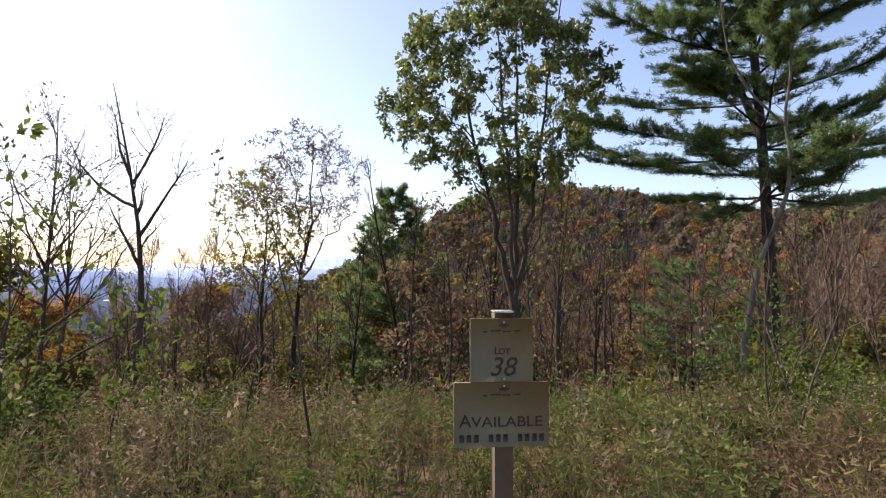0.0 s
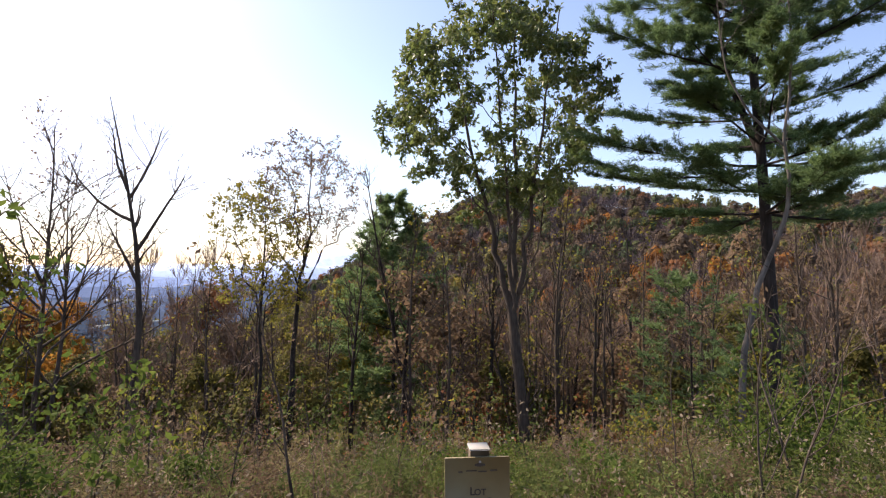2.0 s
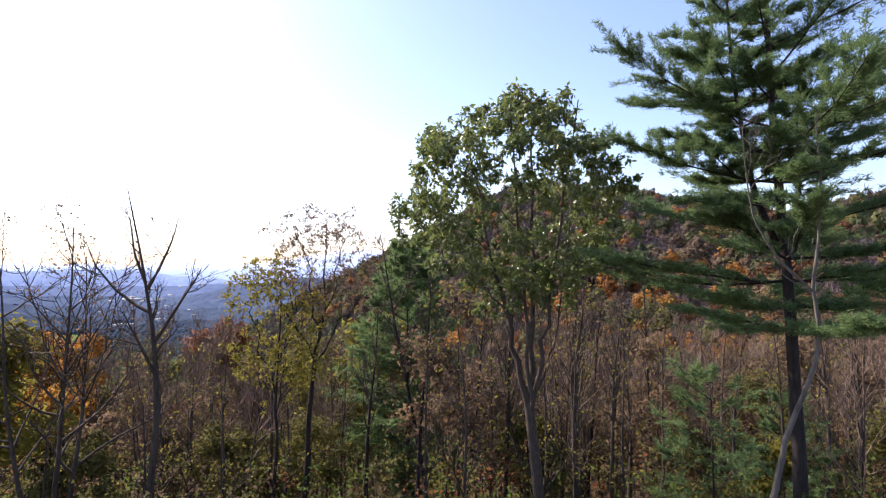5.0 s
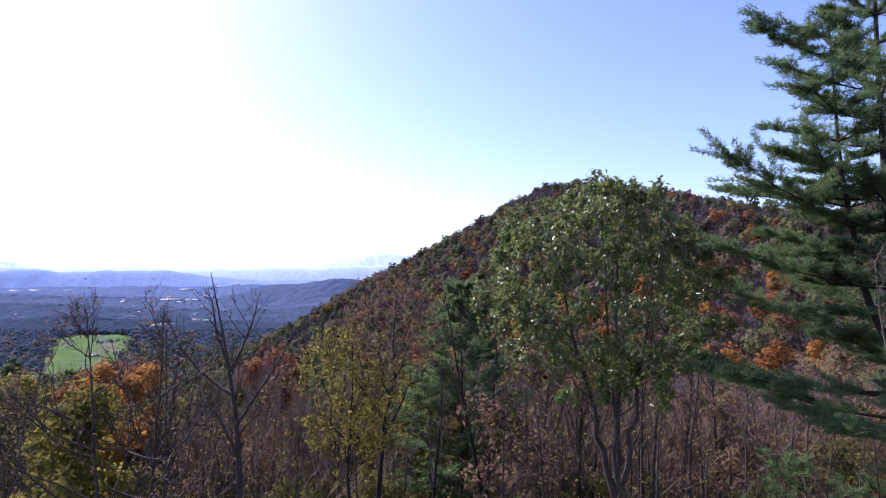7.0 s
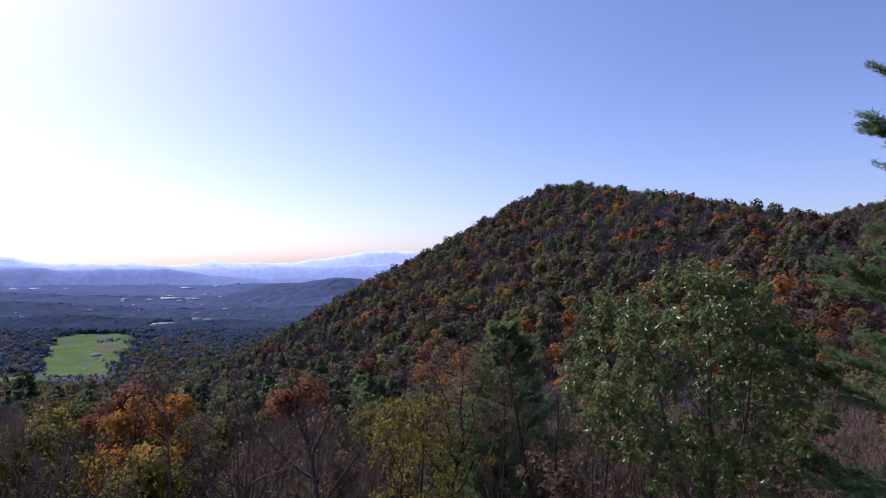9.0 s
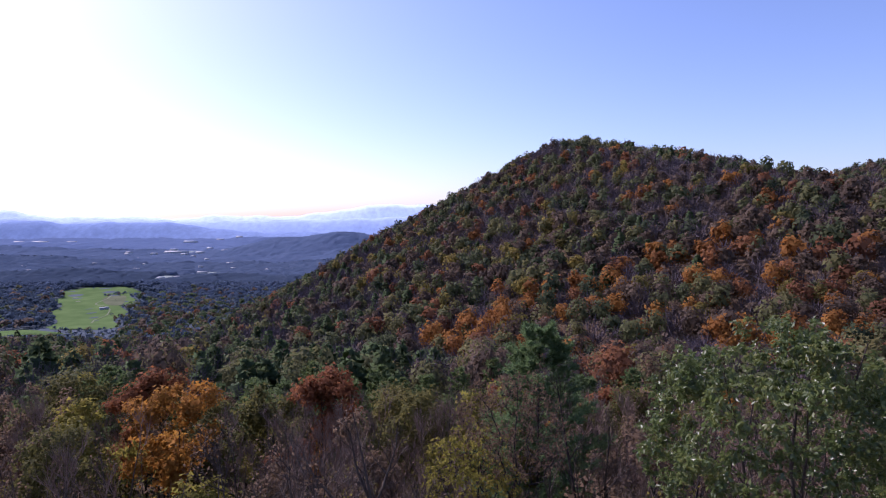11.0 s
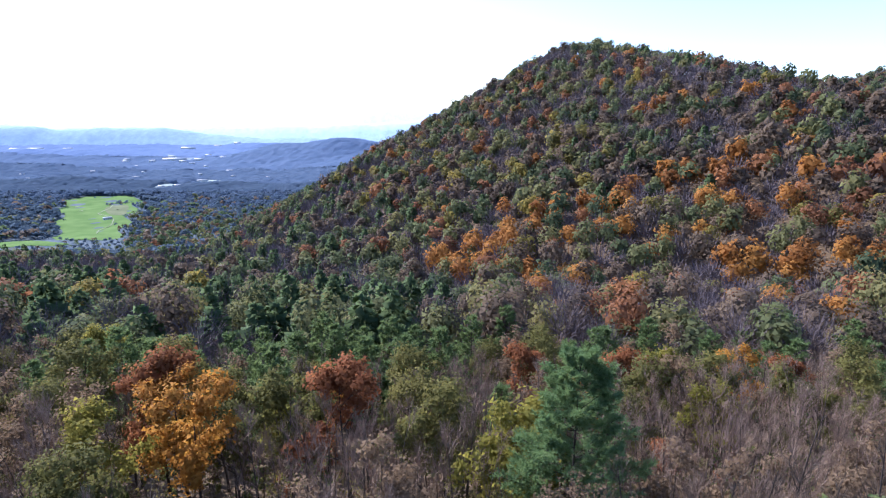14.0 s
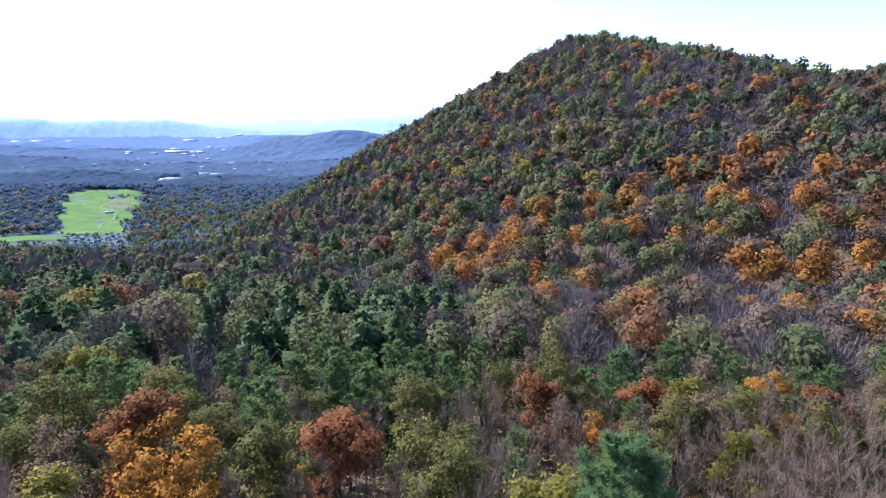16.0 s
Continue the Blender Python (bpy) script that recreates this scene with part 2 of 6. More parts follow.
def ground_z(x, y):
    """Height of the land: a lot that falls to a draw, a wooded hill across it, a wide valley, ridges far off."""
    x, y = np.asarray(x, float), np.asarray(y, float)
    near = np.interp(y, [-400, -40, 3.2, 6, 9, 14, 23, 48, 64, 100, 313, 590, 700, 800, 900, 1100, 1550, 6000], [30, 3, 0, -0.4, -1.5, -4.6, -8.6, -16.5, -20.5, -29.5, -83, -137, -161, -178, -189, -198, -206, -210])
    near = near + np.clip((y - 90) / 200, 0, 1) * 4.0 * waves(x / 1.6, y / 1.6)
    axis = 170 + 0.3 * (770 - y)
    u, v = x - axis, y - 770
    steep = np.where(u < 0, 0.58 * (1 - 0.6 * np.clip(-v / 480, 0, 1)), 0.20)
    hill = 104.5 - steep * (np.sqrt(u * u + 32 ** 2) - 32) - np.where(v < 0, 0.235, 0.27) * (np.sqrt(v * v + 40 ** 2) - 40) + 5.0 * waves(x / 1.6, y / 1.6)
    right = 122 - 0.25 * np.hypot(x - 830, (y - 830) * 0.9) + 3 * waves(y / 1.6, x / 1.6)
    z = soft_max(soft_max(near, hill, 16), right, 16) - np.clip(y / 90, 0, 1) * 3.5
    z = np.where(y < 90, near + (z - near) * np.clip((y - 30) / 60, 0, 1), z)
    # the valley floor climbs slowly to its far end, with low wooded hills on it
    low = np.interp(y, [2300, 3000, 4000, 4700], [0, 14, 46, 78])
    low = low + 118 * np.exp(-((x + 520) / 330) ** 2 - ((y - 2950) / 230) ** 2) + 56 * np.exp(-((x + 950) / 220) ** 2 - ((y - 3050) / 200) ** 2) + 60 * np.exp(-((x + 60) / 420) ** 2 - ((y - 2450) / 240) ** 2)
    low = low + 34 * np.exp(-((x + 1900) / 420) ** 2 - ((y - 2500) / 170) ** 2) + 30 * np.exp(-((x + 2500) / 500) ** 2 - ((y - 3300) / 220) ** 2)
    low = low + 26 * np.exp(-((x + 1250) / 300) ** 2 - ((y - 3900) / 160) ** 2) + 24 * np.exp(-((x + 1350) / 260) ** 2 - ((y - 2020) / 120) ** 2)
    return z + low


class Heap:
    """Collects vertices and faces as arrays and turns them into one mesh."""

    def __init__(self):
        self.v, self.f, self.n, self.count = [], [], [], 0

    def add(self, verts, *faces, normals=None):
        verts = np.asarray(verts, float).reshape(-1, 3)
        self.n.append(np.zeros_like(verts) if normals is None else np.asarray(normals, float).reshape(-1, 3))
        for q in faces:
            self.f.append(np.asarray(q, int) + self.count)
        self.v.append(verts)
        self.count += len(verts)

    def mesh(self, name, material, smooth=False):
        me = bpy.data.meshes.new(name)
        v = np.concatenate(self.v)
        me.vertices.add(len(v))
        me.vertices.foreach_set("co", v.ravel())
        total = np.concatenate([np.full(len(q), q.shape[1]) for q in self.f])
        loops = np.concatenate([q.ravel() for q in self.f])
        me.loops.add(len(loops))
        me.loops.foreach_set("vertex_index", loops.astype(np.int32))
        me.polygons.add(len(total))
        me.polygons.foreach_set("loop_start", (np.cumsum(total) - total).astype(np.int32))
        me.polygons.foreach_set("loop_total", total.astype(np.int32))
        if smooth:
            me.polygons.foreach_set("use_smooth", np.ones(len(total), bool))
        me.update(calc_edges=True)
        bent = np.concatenate(self.n) if self.n else np.zeros((0, 3))
        if len(bent) == len(v) and np.abs(bent).max() > 0:
            # leaves shade by the rounded form of their crown
            flat = np.linalg.norm(bent, axis=1) < 0.5
            if flat.any():
                got = np.zeros(len(v) * 3, np.float32)
                me.vertices.foreach_get("normal", got)
                bent[flat] = got.reshape(-1, 3)[flat]
            me.polygons.foreach_set("use_smooth", np.ones(len(total), bool))
            at = me.attributes.new("custom_normal", 'FLOAT_VECTOR', 'POINT')
            at.data.foreach_set("vector", bent.astype(np.float32).ravel())
            me.update()
        me.materials.append(material)
        return me


def put(name, heap, material, parent=None, label="", smooth=False):
    ob = new(name, heap.mesh(name, material, smooth))
    if parent is not None:
        ob.parent = parent
    if label:
        ob["label"] = label
    return ob


def base(name, at, label, category, group="", kind=""):
    ob = new(name)
    ob.location = at
    ob.empty_display_size = 0.2
    return tagged(ob, label, category, group, kind)


def sheet(xs, ys, lift=0.0):
    h = Heap()
    X, Y = np.meshgrid(xs, ys)
    h.add(np.stack([X, Y, ground_z(X, Y) + lift], -1))
    i = np.arange(len(ys) - 1)[:, None] * len(xs) + np.arange(len(xs) - 1)[None, :]
    i = i.ravel()
    h.f.append(np.stack([i, i + 1, i + 1 + len(xs), i + len(xs)], 1))
    return h


def stretched(lo, hi, mid, n, k):
    """n coordinates from lo to hi, closest together round mid."""
    s = np.linspace(-1, 1, n)
    c = np.sinh(k * s) / np.sinh(k)
    return np.where(c < 0, mid + c * (mid - lo), mid + c * (hi - mid))


def ground_material():
    m, n, l, b = shader("litter_and_far_haze")
    fine, mid, big = noise_of(n, l, 9.0, 5, 0.7), noise_of(n, l, 0.7, 4), noise_of(n, l, 0.015, 3)
    r = ramp_of(n, [(0.28, (0.036, 0.027, 0.018)), (0.45, (0.090, 0.064, 0.042)), (0.6, (0.150, 0.106, 0.066)), (0.8, (0.108, 0.090, 0.052))])
    l.new(sum_of(n, l, [(fine.outputs["Fac"], 0.4), (mid.outputs["Fac"], 0.35), (big.outputs["Fac"], 0.25)]), r.inputs["Fac"])
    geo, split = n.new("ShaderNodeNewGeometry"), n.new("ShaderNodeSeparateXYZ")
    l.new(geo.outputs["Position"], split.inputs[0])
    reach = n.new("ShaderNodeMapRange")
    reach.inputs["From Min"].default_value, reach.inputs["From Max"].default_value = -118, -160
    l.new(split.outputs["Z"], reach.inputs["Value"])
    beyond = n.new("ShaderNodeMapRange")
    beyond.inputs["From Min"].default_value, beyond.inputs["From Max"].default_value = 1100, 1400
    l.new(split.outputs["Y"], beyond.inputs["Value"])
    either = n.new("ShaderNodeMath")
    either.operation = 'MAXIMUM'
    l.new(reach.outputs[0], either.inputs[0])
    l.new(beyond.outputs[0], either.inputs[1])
    # wooded valley floor, haze blue mixed into its base colour
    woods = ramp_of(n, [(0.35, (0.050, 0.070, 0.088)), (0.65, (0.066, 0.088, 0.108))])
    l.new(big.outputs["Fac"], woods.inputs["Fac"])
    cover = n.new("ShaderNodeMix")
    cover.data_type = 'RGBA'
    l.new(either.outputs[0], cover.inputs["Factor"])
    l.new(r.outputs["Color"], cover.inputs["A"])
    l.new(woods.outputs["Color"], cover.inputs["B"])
    # towards the far end the colour fades to pale painted haze
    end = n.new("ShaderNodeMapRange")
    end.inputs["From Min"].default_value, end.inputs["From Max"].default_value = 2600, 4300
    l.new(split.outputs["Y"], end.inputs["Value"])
    hazed = n.new("ShaderNodeMix")
    hazed.data_type = 'RGBA'
    l.new(end.outputs[0], hazed.inputs["Factor"])
    l.new(cover.outputs["Result"], hazed.inputs["A"])
    hazed.inputs["B"].default_value = (0.165, 0.225, 0.37, 1)
    l.new(hazed.outputs["Result"], b.inputs["Base Color"])
    b.inputs["Roughness"].default_value = 0.95
    b.inputs["Specular IOR Level"].default_value = 0.1
    bump = n.new("ShaderNodeBump")
    bump.inputs["Distance"].default_value = 0.06
    l.new(fine.outputs["Fac"], bump.inputs["Height"])
    l.new(bump.outputs["Normal"], b.inputs["Normal"])
    return m


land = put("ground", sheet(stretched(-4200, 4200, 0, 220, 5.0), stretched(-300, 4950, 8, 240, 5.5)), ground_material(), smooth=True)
tagged(land, "Rolling leaf-strewn land falling to a draw and a wide valley", "ground", kind="structure")


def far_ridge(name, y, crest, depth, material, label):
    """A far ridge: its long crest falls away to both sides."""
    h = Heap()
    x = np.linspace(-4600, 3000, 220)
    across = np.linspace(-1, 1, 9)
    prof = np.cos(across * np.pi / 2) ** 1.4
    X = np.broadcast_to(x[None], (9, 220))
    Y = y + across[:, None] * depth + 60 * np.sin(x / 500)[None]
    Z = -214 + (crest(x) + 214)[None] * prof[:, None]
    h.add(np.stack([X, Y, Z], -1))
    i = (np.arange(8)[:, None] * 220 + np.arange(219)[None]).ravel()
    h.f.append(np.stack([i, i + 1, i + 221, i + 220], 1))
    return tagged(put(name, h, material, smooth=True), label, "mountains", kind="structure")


def rough(x, seed):
    return np.sin(x / 190 + seed) + 0.6 * np.sin(x / 83 + 2 * seed) + 0.4 * np.sin(x / 37 + 3 * seed) + 0.15 * np.sin(x / 9) + 0.1 * np.sin(x / 5.3)


# the farther the ridge, the paler its painted haze and the stronger its glow
far_ridge("backdrop_1", 4250, lambda x: -40 + 7 * rough(x, 1.0) + 14 * np.exp(-((x + 3150) / 170) ** 2) - 78 / (1 + np.exp(-(x + 1750) / 170)), 330, hazed_ridge_material("haze_blue_ridge", (0.20, 0.27, 0.43), 0.34), "Wooded ridge across the valley in painted blue haze")
far_ridge("backdrop_2", 4480, lambda x: -26 + 6 * rough(x, 2.3) + 34 / (1 + np.exp(-(x + 900) / 160)) + 30 / (1 + np.exp((x + 3350) / 120)), 260, hazed_ridge_material("haze_pale_ridge", (0.32, 0.41, 0.60), 0.60), "Mountains at the valley's end in painted pale blue haze")
far_ridge("backdrop_3", 4720, lambda x: 2 + 8 * rough(x, 4.1) + 118 / (1 + np.exp(-(x + 950) / 210)) + 24 * np.exp(-((x + 1950) / 130) ** 2) + 70 / (1 + np.exp((x + 3500) / 110)), 230, hazed_ridge_material("haze_faint_ridge", (0.46, 0.56, 0.75), 0.80), "Farthest mountains on the horizon, faint with painted haze")


# ---------------------------------------------------------------- plant building blocks
UP = np.array([0.0, 0.0, 1.0])


def unit(a):
    a = np.asarray(a, float)
    return a / np.maximum(np.linalg.norm(a, axis=-1, keepdims=True), 1e-9)


def tube(h, pts, radii, sides=6):
    pts, radii = np.asarray(pts, float), np.asarray(radii, float)
    t = unit(np.gradient(pts, axis=0))
    side = unit(np.cross(t, np.where(np.abs(t[:, 2:3]) > 0.9, [[1.0, 0, 0]], [[0, 0, 1.0]])))
    other = np.cross(t, side)
    a = np.arange(sides) * 2 * np.pi / sides
    ring = pts[:, None] + radii[:, None, None] * (np.cos(a)[None, :, None] * side[:, None] + np.sin(a)[None, :, None] * other[:, None])
    n = len(pts)
    i = (np.arange(n - 1)[:, None] * sides + np.arange(sides)[None]).ravel()
    j = (np.arange(n - 1)[:, None] * sides + (np.arange(sides)[None] + 1) % sides).ravel()
    h.add(ring.reshape(-1, 3), np.stack([i, j, j + sides, i + sides], 1))


def spikes(h, p0, p1, r):
    """Thin three-sided twigs from p0 to p1."""
    p0, p1 = np.asarray(p0, float), np.asarray(p1, float)
    n = len(p0)
    d = unit(p1 - p0)
    s = unit(np.cross(d, np.where(np.abs(d[:, 2:3]) > 0.9, [[1.0, 0, 0]], [[0, 0, 1.0]])))
    o = np.cross(d, s)
    r = np.broadcast_to(np.asarray(r, float), (n,))[:, None]
    v = np.stack([p0 + r * s, p0 - 0.5 * r * s + 0.87 * r * o, p0 - 0.5 * r * s - 0.87 * r * o, p1], 1)
    k = np.arange(n)[:, None] * 4
    h.add(v.reshape(-1, 3), np.concatenate([k + [0, 1, 3], k + [1, 2, 3], k + [2, 0, 3]]))


def blades(h, p0, p1, width, rng, soft=None):
    """Flat pointed blades from p0 to p1; soft gives the way that their tuft faces."""
    p0, p1 = np.asarray(p0, float), np.asarray(p1, float)
    n = len(p0)
    s = unit(np.cross(unit(p1 - p0), unit(rng.normal(size=(n, 3))))) * (np.broadcast_to(np.asarray(width, float), (n,))[:, None] / 2)
    k = np.arange(n)[:, None] * 3
    if soft is not None:
        s = s * np.where((np.cross(2 * s, p1 - p0) * soft).sum(1, keepdims=True) < 0, -1.0, 1.0)
        soft = np.repeat(soft, 3, 0)
    h.add(np.stack([p0 - s, p0 + s, p1], 1).reshape(-1, 3), k + [0, 1, 2], normals=soft)


def leaves(h, at, size, rng, droop=0.25, flat=0.0, slim=0.55, out=None):
    """Folded diamond leaves: two triangles hinged on the midrib."""
    at = np.asarray(at, float)
    n = len(at)
    if not n:
        return
    size = np.broadcast_to(np.asarray(size, float), (n,))[:, None] * rng.uniform(0.65, 1.35, (n, 1))
    d = rng.normal(size=(n, 3))
    d[:, 2] = d[:, 2] * (1 - flat) - droop
    d = unit(d)
    s = unit(np.cross(d, rng.normal(size=(n, 3)) * [1 - flat, 1 - flat, 1]))
    if out is not None:
        face = unit(unit(out) + rng.normal(size=(n, 3)) * 0.35)
        d = unit(np.cross(face, rng.normal(size=(n, 3))))
        s = np.cross(face, d)
    up = np.cross(s, d)
    v = np.stack([at, at + d * size * 0.5 + s * size * slim * 0.5 + up * size * 0.12, at + d * size, at + d * size * 0.5 - s * size * slim * 0.5 + up * size * 0.12], 1)
    k = np.arange(n)[:, None] * 4
    h.add(v.reshape(-1, 3), np.concatenate([k + [0, 1, 2], k + [0, 2, 3]]))


def flakes(h, at, size, rng, out, loose=0.45):
    """Small leafy sprays, one ragged triangle each, facing roughly outwards."""
    at = np.asarray(at, float)
    n = len(at)
    size = np.broadcast_to(np.asarray(size, float), (n,))[:, None] * rng.uniform(0.6, 1.4, (n, 1))
    face = unit(unit(out) + rng.normal(size=(n, 3)) * loose)
    d = unit(np.cross(face, rng.normal(size=(n, 3))))
    s = np.cross(face, d)
    v = np.stack([at + d * size * 0.62, at - d * size * 0.35 + s * size * rng.uniform(0.3, 0.6, (n, 1)), at - d * size * 0.35 - s * size * rng.uniform(0.3, 0.6, (n, 1))], 1)
    bent = unit(unit(out) * 0.8 + face * 0.45)
    h.add(v.reshape(-1, 3), np.arange(n)[:, None] * 3 + [0, 1, 2], normals=np.repeat(bent, 3, 0))


def limb(start, way, length, rng, n=7, rise=0.25, wobble=0.13):
    pts, d = [np.asarray(start, float)], unit(way)
    for _ in range(n - 1):
        d = unit(d + UP * rise / n + rng.normal(size=3) * wobble)
        pts.append(pts[-1] + d * length / (n - 1))
    return np.array(pts)


def along(pts, s):
    """Points at the fractions s of a polyline."""
    x = np.linspace(0, 1, len(pts))
    return np.stack([np.interp(s, x, pts[:, k]) for k in range(3)], -1)


def spread_way(way, angle, rng):
    """A direction at about that many degrees from way."""
    way = unit(way)
    side = unit(np.cross(way, rng.normal(size=3)))
    a = radians(angle)
    return way * math.cos(a) + side * math.sin(a)


def crown_of(wood, rng, starts, lo, hi, n_limb, reach, angle, trunk_r, twig_n=5, twig_len=0.9, subs=5, rise=0.5, upright=0.25, loose=0.65):
    """Limbs, branches and twigs on the stems given; returns the twig tips and twig bases."""
    b0, b1 = [], []
    for pts, r0 in starts:
        for s in np.sort(rng.uniform(lo, hi, n_limb)):
            p = along(pts, s)
            t = unit(along(pts, min(1, s + 0.03)) - along(pts, s - 0.03))
            f = (s - lo) / (hi - lo)
            length = reach * (0.55 + 0.45 * math.sin(math.pi * min(1, 0.25 + 0.75 * f))) * (1.15 - 0.65 * f) * rng.uniform(0.75, 1.2)
            way = spread_way(t, angle * rng.uniform(0.75, 1.2) * (1 - 0.35 * f), rng)
            q = limb(p, way, length, rng, 7, rise)
            r = r0 * (1 - 0.75 * s) * 0.5
            tube(wood, q, np.linspace(r, r * 0.18 + min(0.004, 0.2 * r), 7), 4 if r > 0.035 else 3)
            for s2 in rng.uniform(0.25, 1.0, subs):
                p2 = along(q, s2)
                w2 = spread_way(along(q, min(1, s2 + 0.1)) - along(q, s2 - 0.1), 45 * rng.uniform(0.6, 1.3), rng)
                q2 = limb(p2, w2, length * rng.uniform(0.25, 0.5), rng, 4, rise * 0.8)
                tube(wood, q2, np.linspace(r * 0.38 + min(0.004, 0.3 * r), min(0.005, 0.3 * r), 4), 3)
                k = twig_n
                pb = along(q2, rng.uniform(0.15, 1.0, k))
                wt = unit(unit(q2[-1] - q2[0]) + rng.normal(size=(k, 3)) * loose + UP * upright)
                b0.append(pb)
                b1.append(pb + wt * twig_len * rng.uniform(0.5, 1.2, (k, 1)))
    b0, b1 = np.concatenate(b0), np.concatenate(b1)
    blades(wood, b0, b1, 0.024 * twig_len if twig_len < 0.3 else max(0.018, 0.017 * twig_len), rng)
    return b0, b1


def stem(height, r, rng, lean=(0, 0), n=12, wobble=0.03, sides=8):
    way = np.array([lean[0], lean[1], 1.0])
    return limb((0, 0, -0.4), way, height + 0.4, rng, n, 0.15, wobble)


def stem_radii(r, n=12, tip=0.12):
    x = np.linspace(0, 1, n)
    return r * (1 - (1 - tip) * x) * (1 + 0.45 * np.exp(-x * 14))


def broadleaf(seed, H, r, crown_from, reach, n_limb, leaf_n, leaf_size, angle=55, twig_n=5, twig_len=0.9, subs=5, stems=1, droop=0.25, lean=(0, 0), clump=0.22, wobble=0.03, round_crown=False):
    """A trunk with limbs and twigs, and the leaves that hang on the twigs. Returns two heaps."""
    rng = np.random.default_rng(seed)
    wood, crown = Heap(), Heap()
    starts = []
    for k in range(stems):
        ln = (lean[0] + (0.16 * math.cos(2.4 * k + seed) if stems > 1 else 0), lean[1] + (0.16 * math.sin(2.4 * k + seed) if stems > 1 else 0))
        p = stem(H * rng.uniform(0.88, 1.0), r, rng, ln, wobble=wobble)
        tube(wood, p, stem_radii(r * (1 if stems == 1 else 0.75)), 7)
        starts.append((p, r))
    b0, b1 = crown_of(wood if leaf_n else crown, rng, starts, crown_from, 0.98, n_limb, reach, angle, r, twig_n, twig_len, subs, 0.5 if leaf_n else 0.9, 0.25 if leaf_n else 0.9, 0.65 if leaf_n else 0.4)
    if leaf_n:
        if round_crown:
            # leafy domes gathered round the branch ends
            m = 64
            c = b1[rng.integers(0, len(b1), m)] * [0.92, 0.92, 0.97]
            size = reach * rng.uniform(0.13, 0.28, (m, 1))
            k = rng.integers(0, m, leaf_n * 3 // 4)
            d = unit(rng.normal(size=(len(k), 3)) + [0, 0, 0.35])
            at = c[k] + d * size[k] * rng.uniform(0.45, 1.15, (len(k), 1)) * [1, 1, 0.85]
            flakes(crown, at, leaf_size, rng, d + 0.5 * (at - [0, 0, H * 0.55]) / reach, 0.5)
            leaf_n //= 4
        i = rng.integers(0, len(b0), leaf_n)
        f = rng.uniform(0.2, 1.1, (leaf_n, 1))
        at = b0[i] + (b1[i] - b0[i]) * f + rng.normal(size=(leaf_n, 3)) * clump
        out = at - [0, 0, H * (0.35 + 0.4 * crown_from)] + rng.normal(size=(leaf_n, 3)) * reach * 0.35
        if round_crown:
            flakes(crown, at, leaf_size, rng, out)
        else:
            leaves(crown, at, leaf_size, rng, droop)
    return wood, crown


def pine_tree(seed, H, r, first, reach, gap, per, tufts, needles, needle_len, width, thin=0.0, broad=0.75, lean=0.0):
    """White pine: whorls of near-level branches with plumes of needles."""
    rng = np.random.default_rng(seed)
    wood, crown = Heap(), Heap()
    p = stem(H, r, rng, (lean, 0), 14, 0.012)
    tube(wood, p, stem_radii(r, 14, 0.06), 9)
    z = first
    while z < H * 0.985:
        s = z / H
        for k in range(per):
            if rng.random() < thin * (1 - s):
                continue
            a = rng.uniform(0, 2 * np.pi)
            prof = (1 - s) ** broad * (0.62 + 0.38 * math.sin(3.1 * min(1, (z - first) / (0.35 * H) + 0.25) / 2)) + 0.05
            length = reach * prof * rng.uniform(0.6, 1.15)
            lift = 0.05 + 0.75 * s * s
            q = limb(along(p, (z + 0.4) / (H + 0.4)), (math.cos(a), math.sin(a), lift), length, rng, 6, 0.28, 0.05)
            br = max(0.012, r * 0.20 * (1 - 0.6 * s))
            tube(wood, q, np.linspace(br, 0.008, 6), 4 if r > 0.3 else 3)
            m = max(3, int(tufts * (0.35 + 0.65 * length / reach)))
            sa = rng.uniform(0.28, 1.0, m) ** 0.8
            pb = along(q, sa)
            d = unit(q[-1] - q[0])
            side = np.cross(d, UP)
            off = rng.normal(size=(m, 1)) * side * 0.30 * length * (1.25 - sa[:, None]) + d * rng.uniform(0, 0.22, (m, 1)) * length
            off[:, 2] += rng.normal(size=m) * 0.15 * (0.6 + 0.2 * length) + 0.05
            tip = pb + off
            blades(wood, pb, tip, 0.03, rng)
            for frac in (0.55, 0.8, 1.0):
                c = pb + off * frac
                k2 = max(3, needles // 3)
                w = unit(rng.normal(size=(m, k2, 3)) * [1, 1, 0.55] + unit(off)[:, None] * 0.55 + UP * 0.35)
                c0 = np.broadcast_to(c[:, None], w.shape).reshape(-1, 3)
                blades(crown, c0, c0 + (w * needle_len * rng.uniform(0.6, 1.2, (m, k2, 1))).reshape(-1, 3), width, rng)
        z += gap * rng.uniform(0.75, 1.25)
    return wood, crown


def plant(name, heaps, mats, at, label, category, group="", turn=0.0, size=1.0, parts=("trunk", "crown")):
    """A tree as a thing with its trunk and its crown."""
    x, y = at
    ob = base(name, (x, y, float(ground_z(x, y))), label, category, group)
    ob.rotation_euler = (0, 0, turn)
    ob.scale = (size, size, size)
    for pn, h, m in zip(parts, heaps, mats):
        if h is not None and h.count:
            put(pn, h, m, ob, smooth=(pn == "trunk"))
    return ob


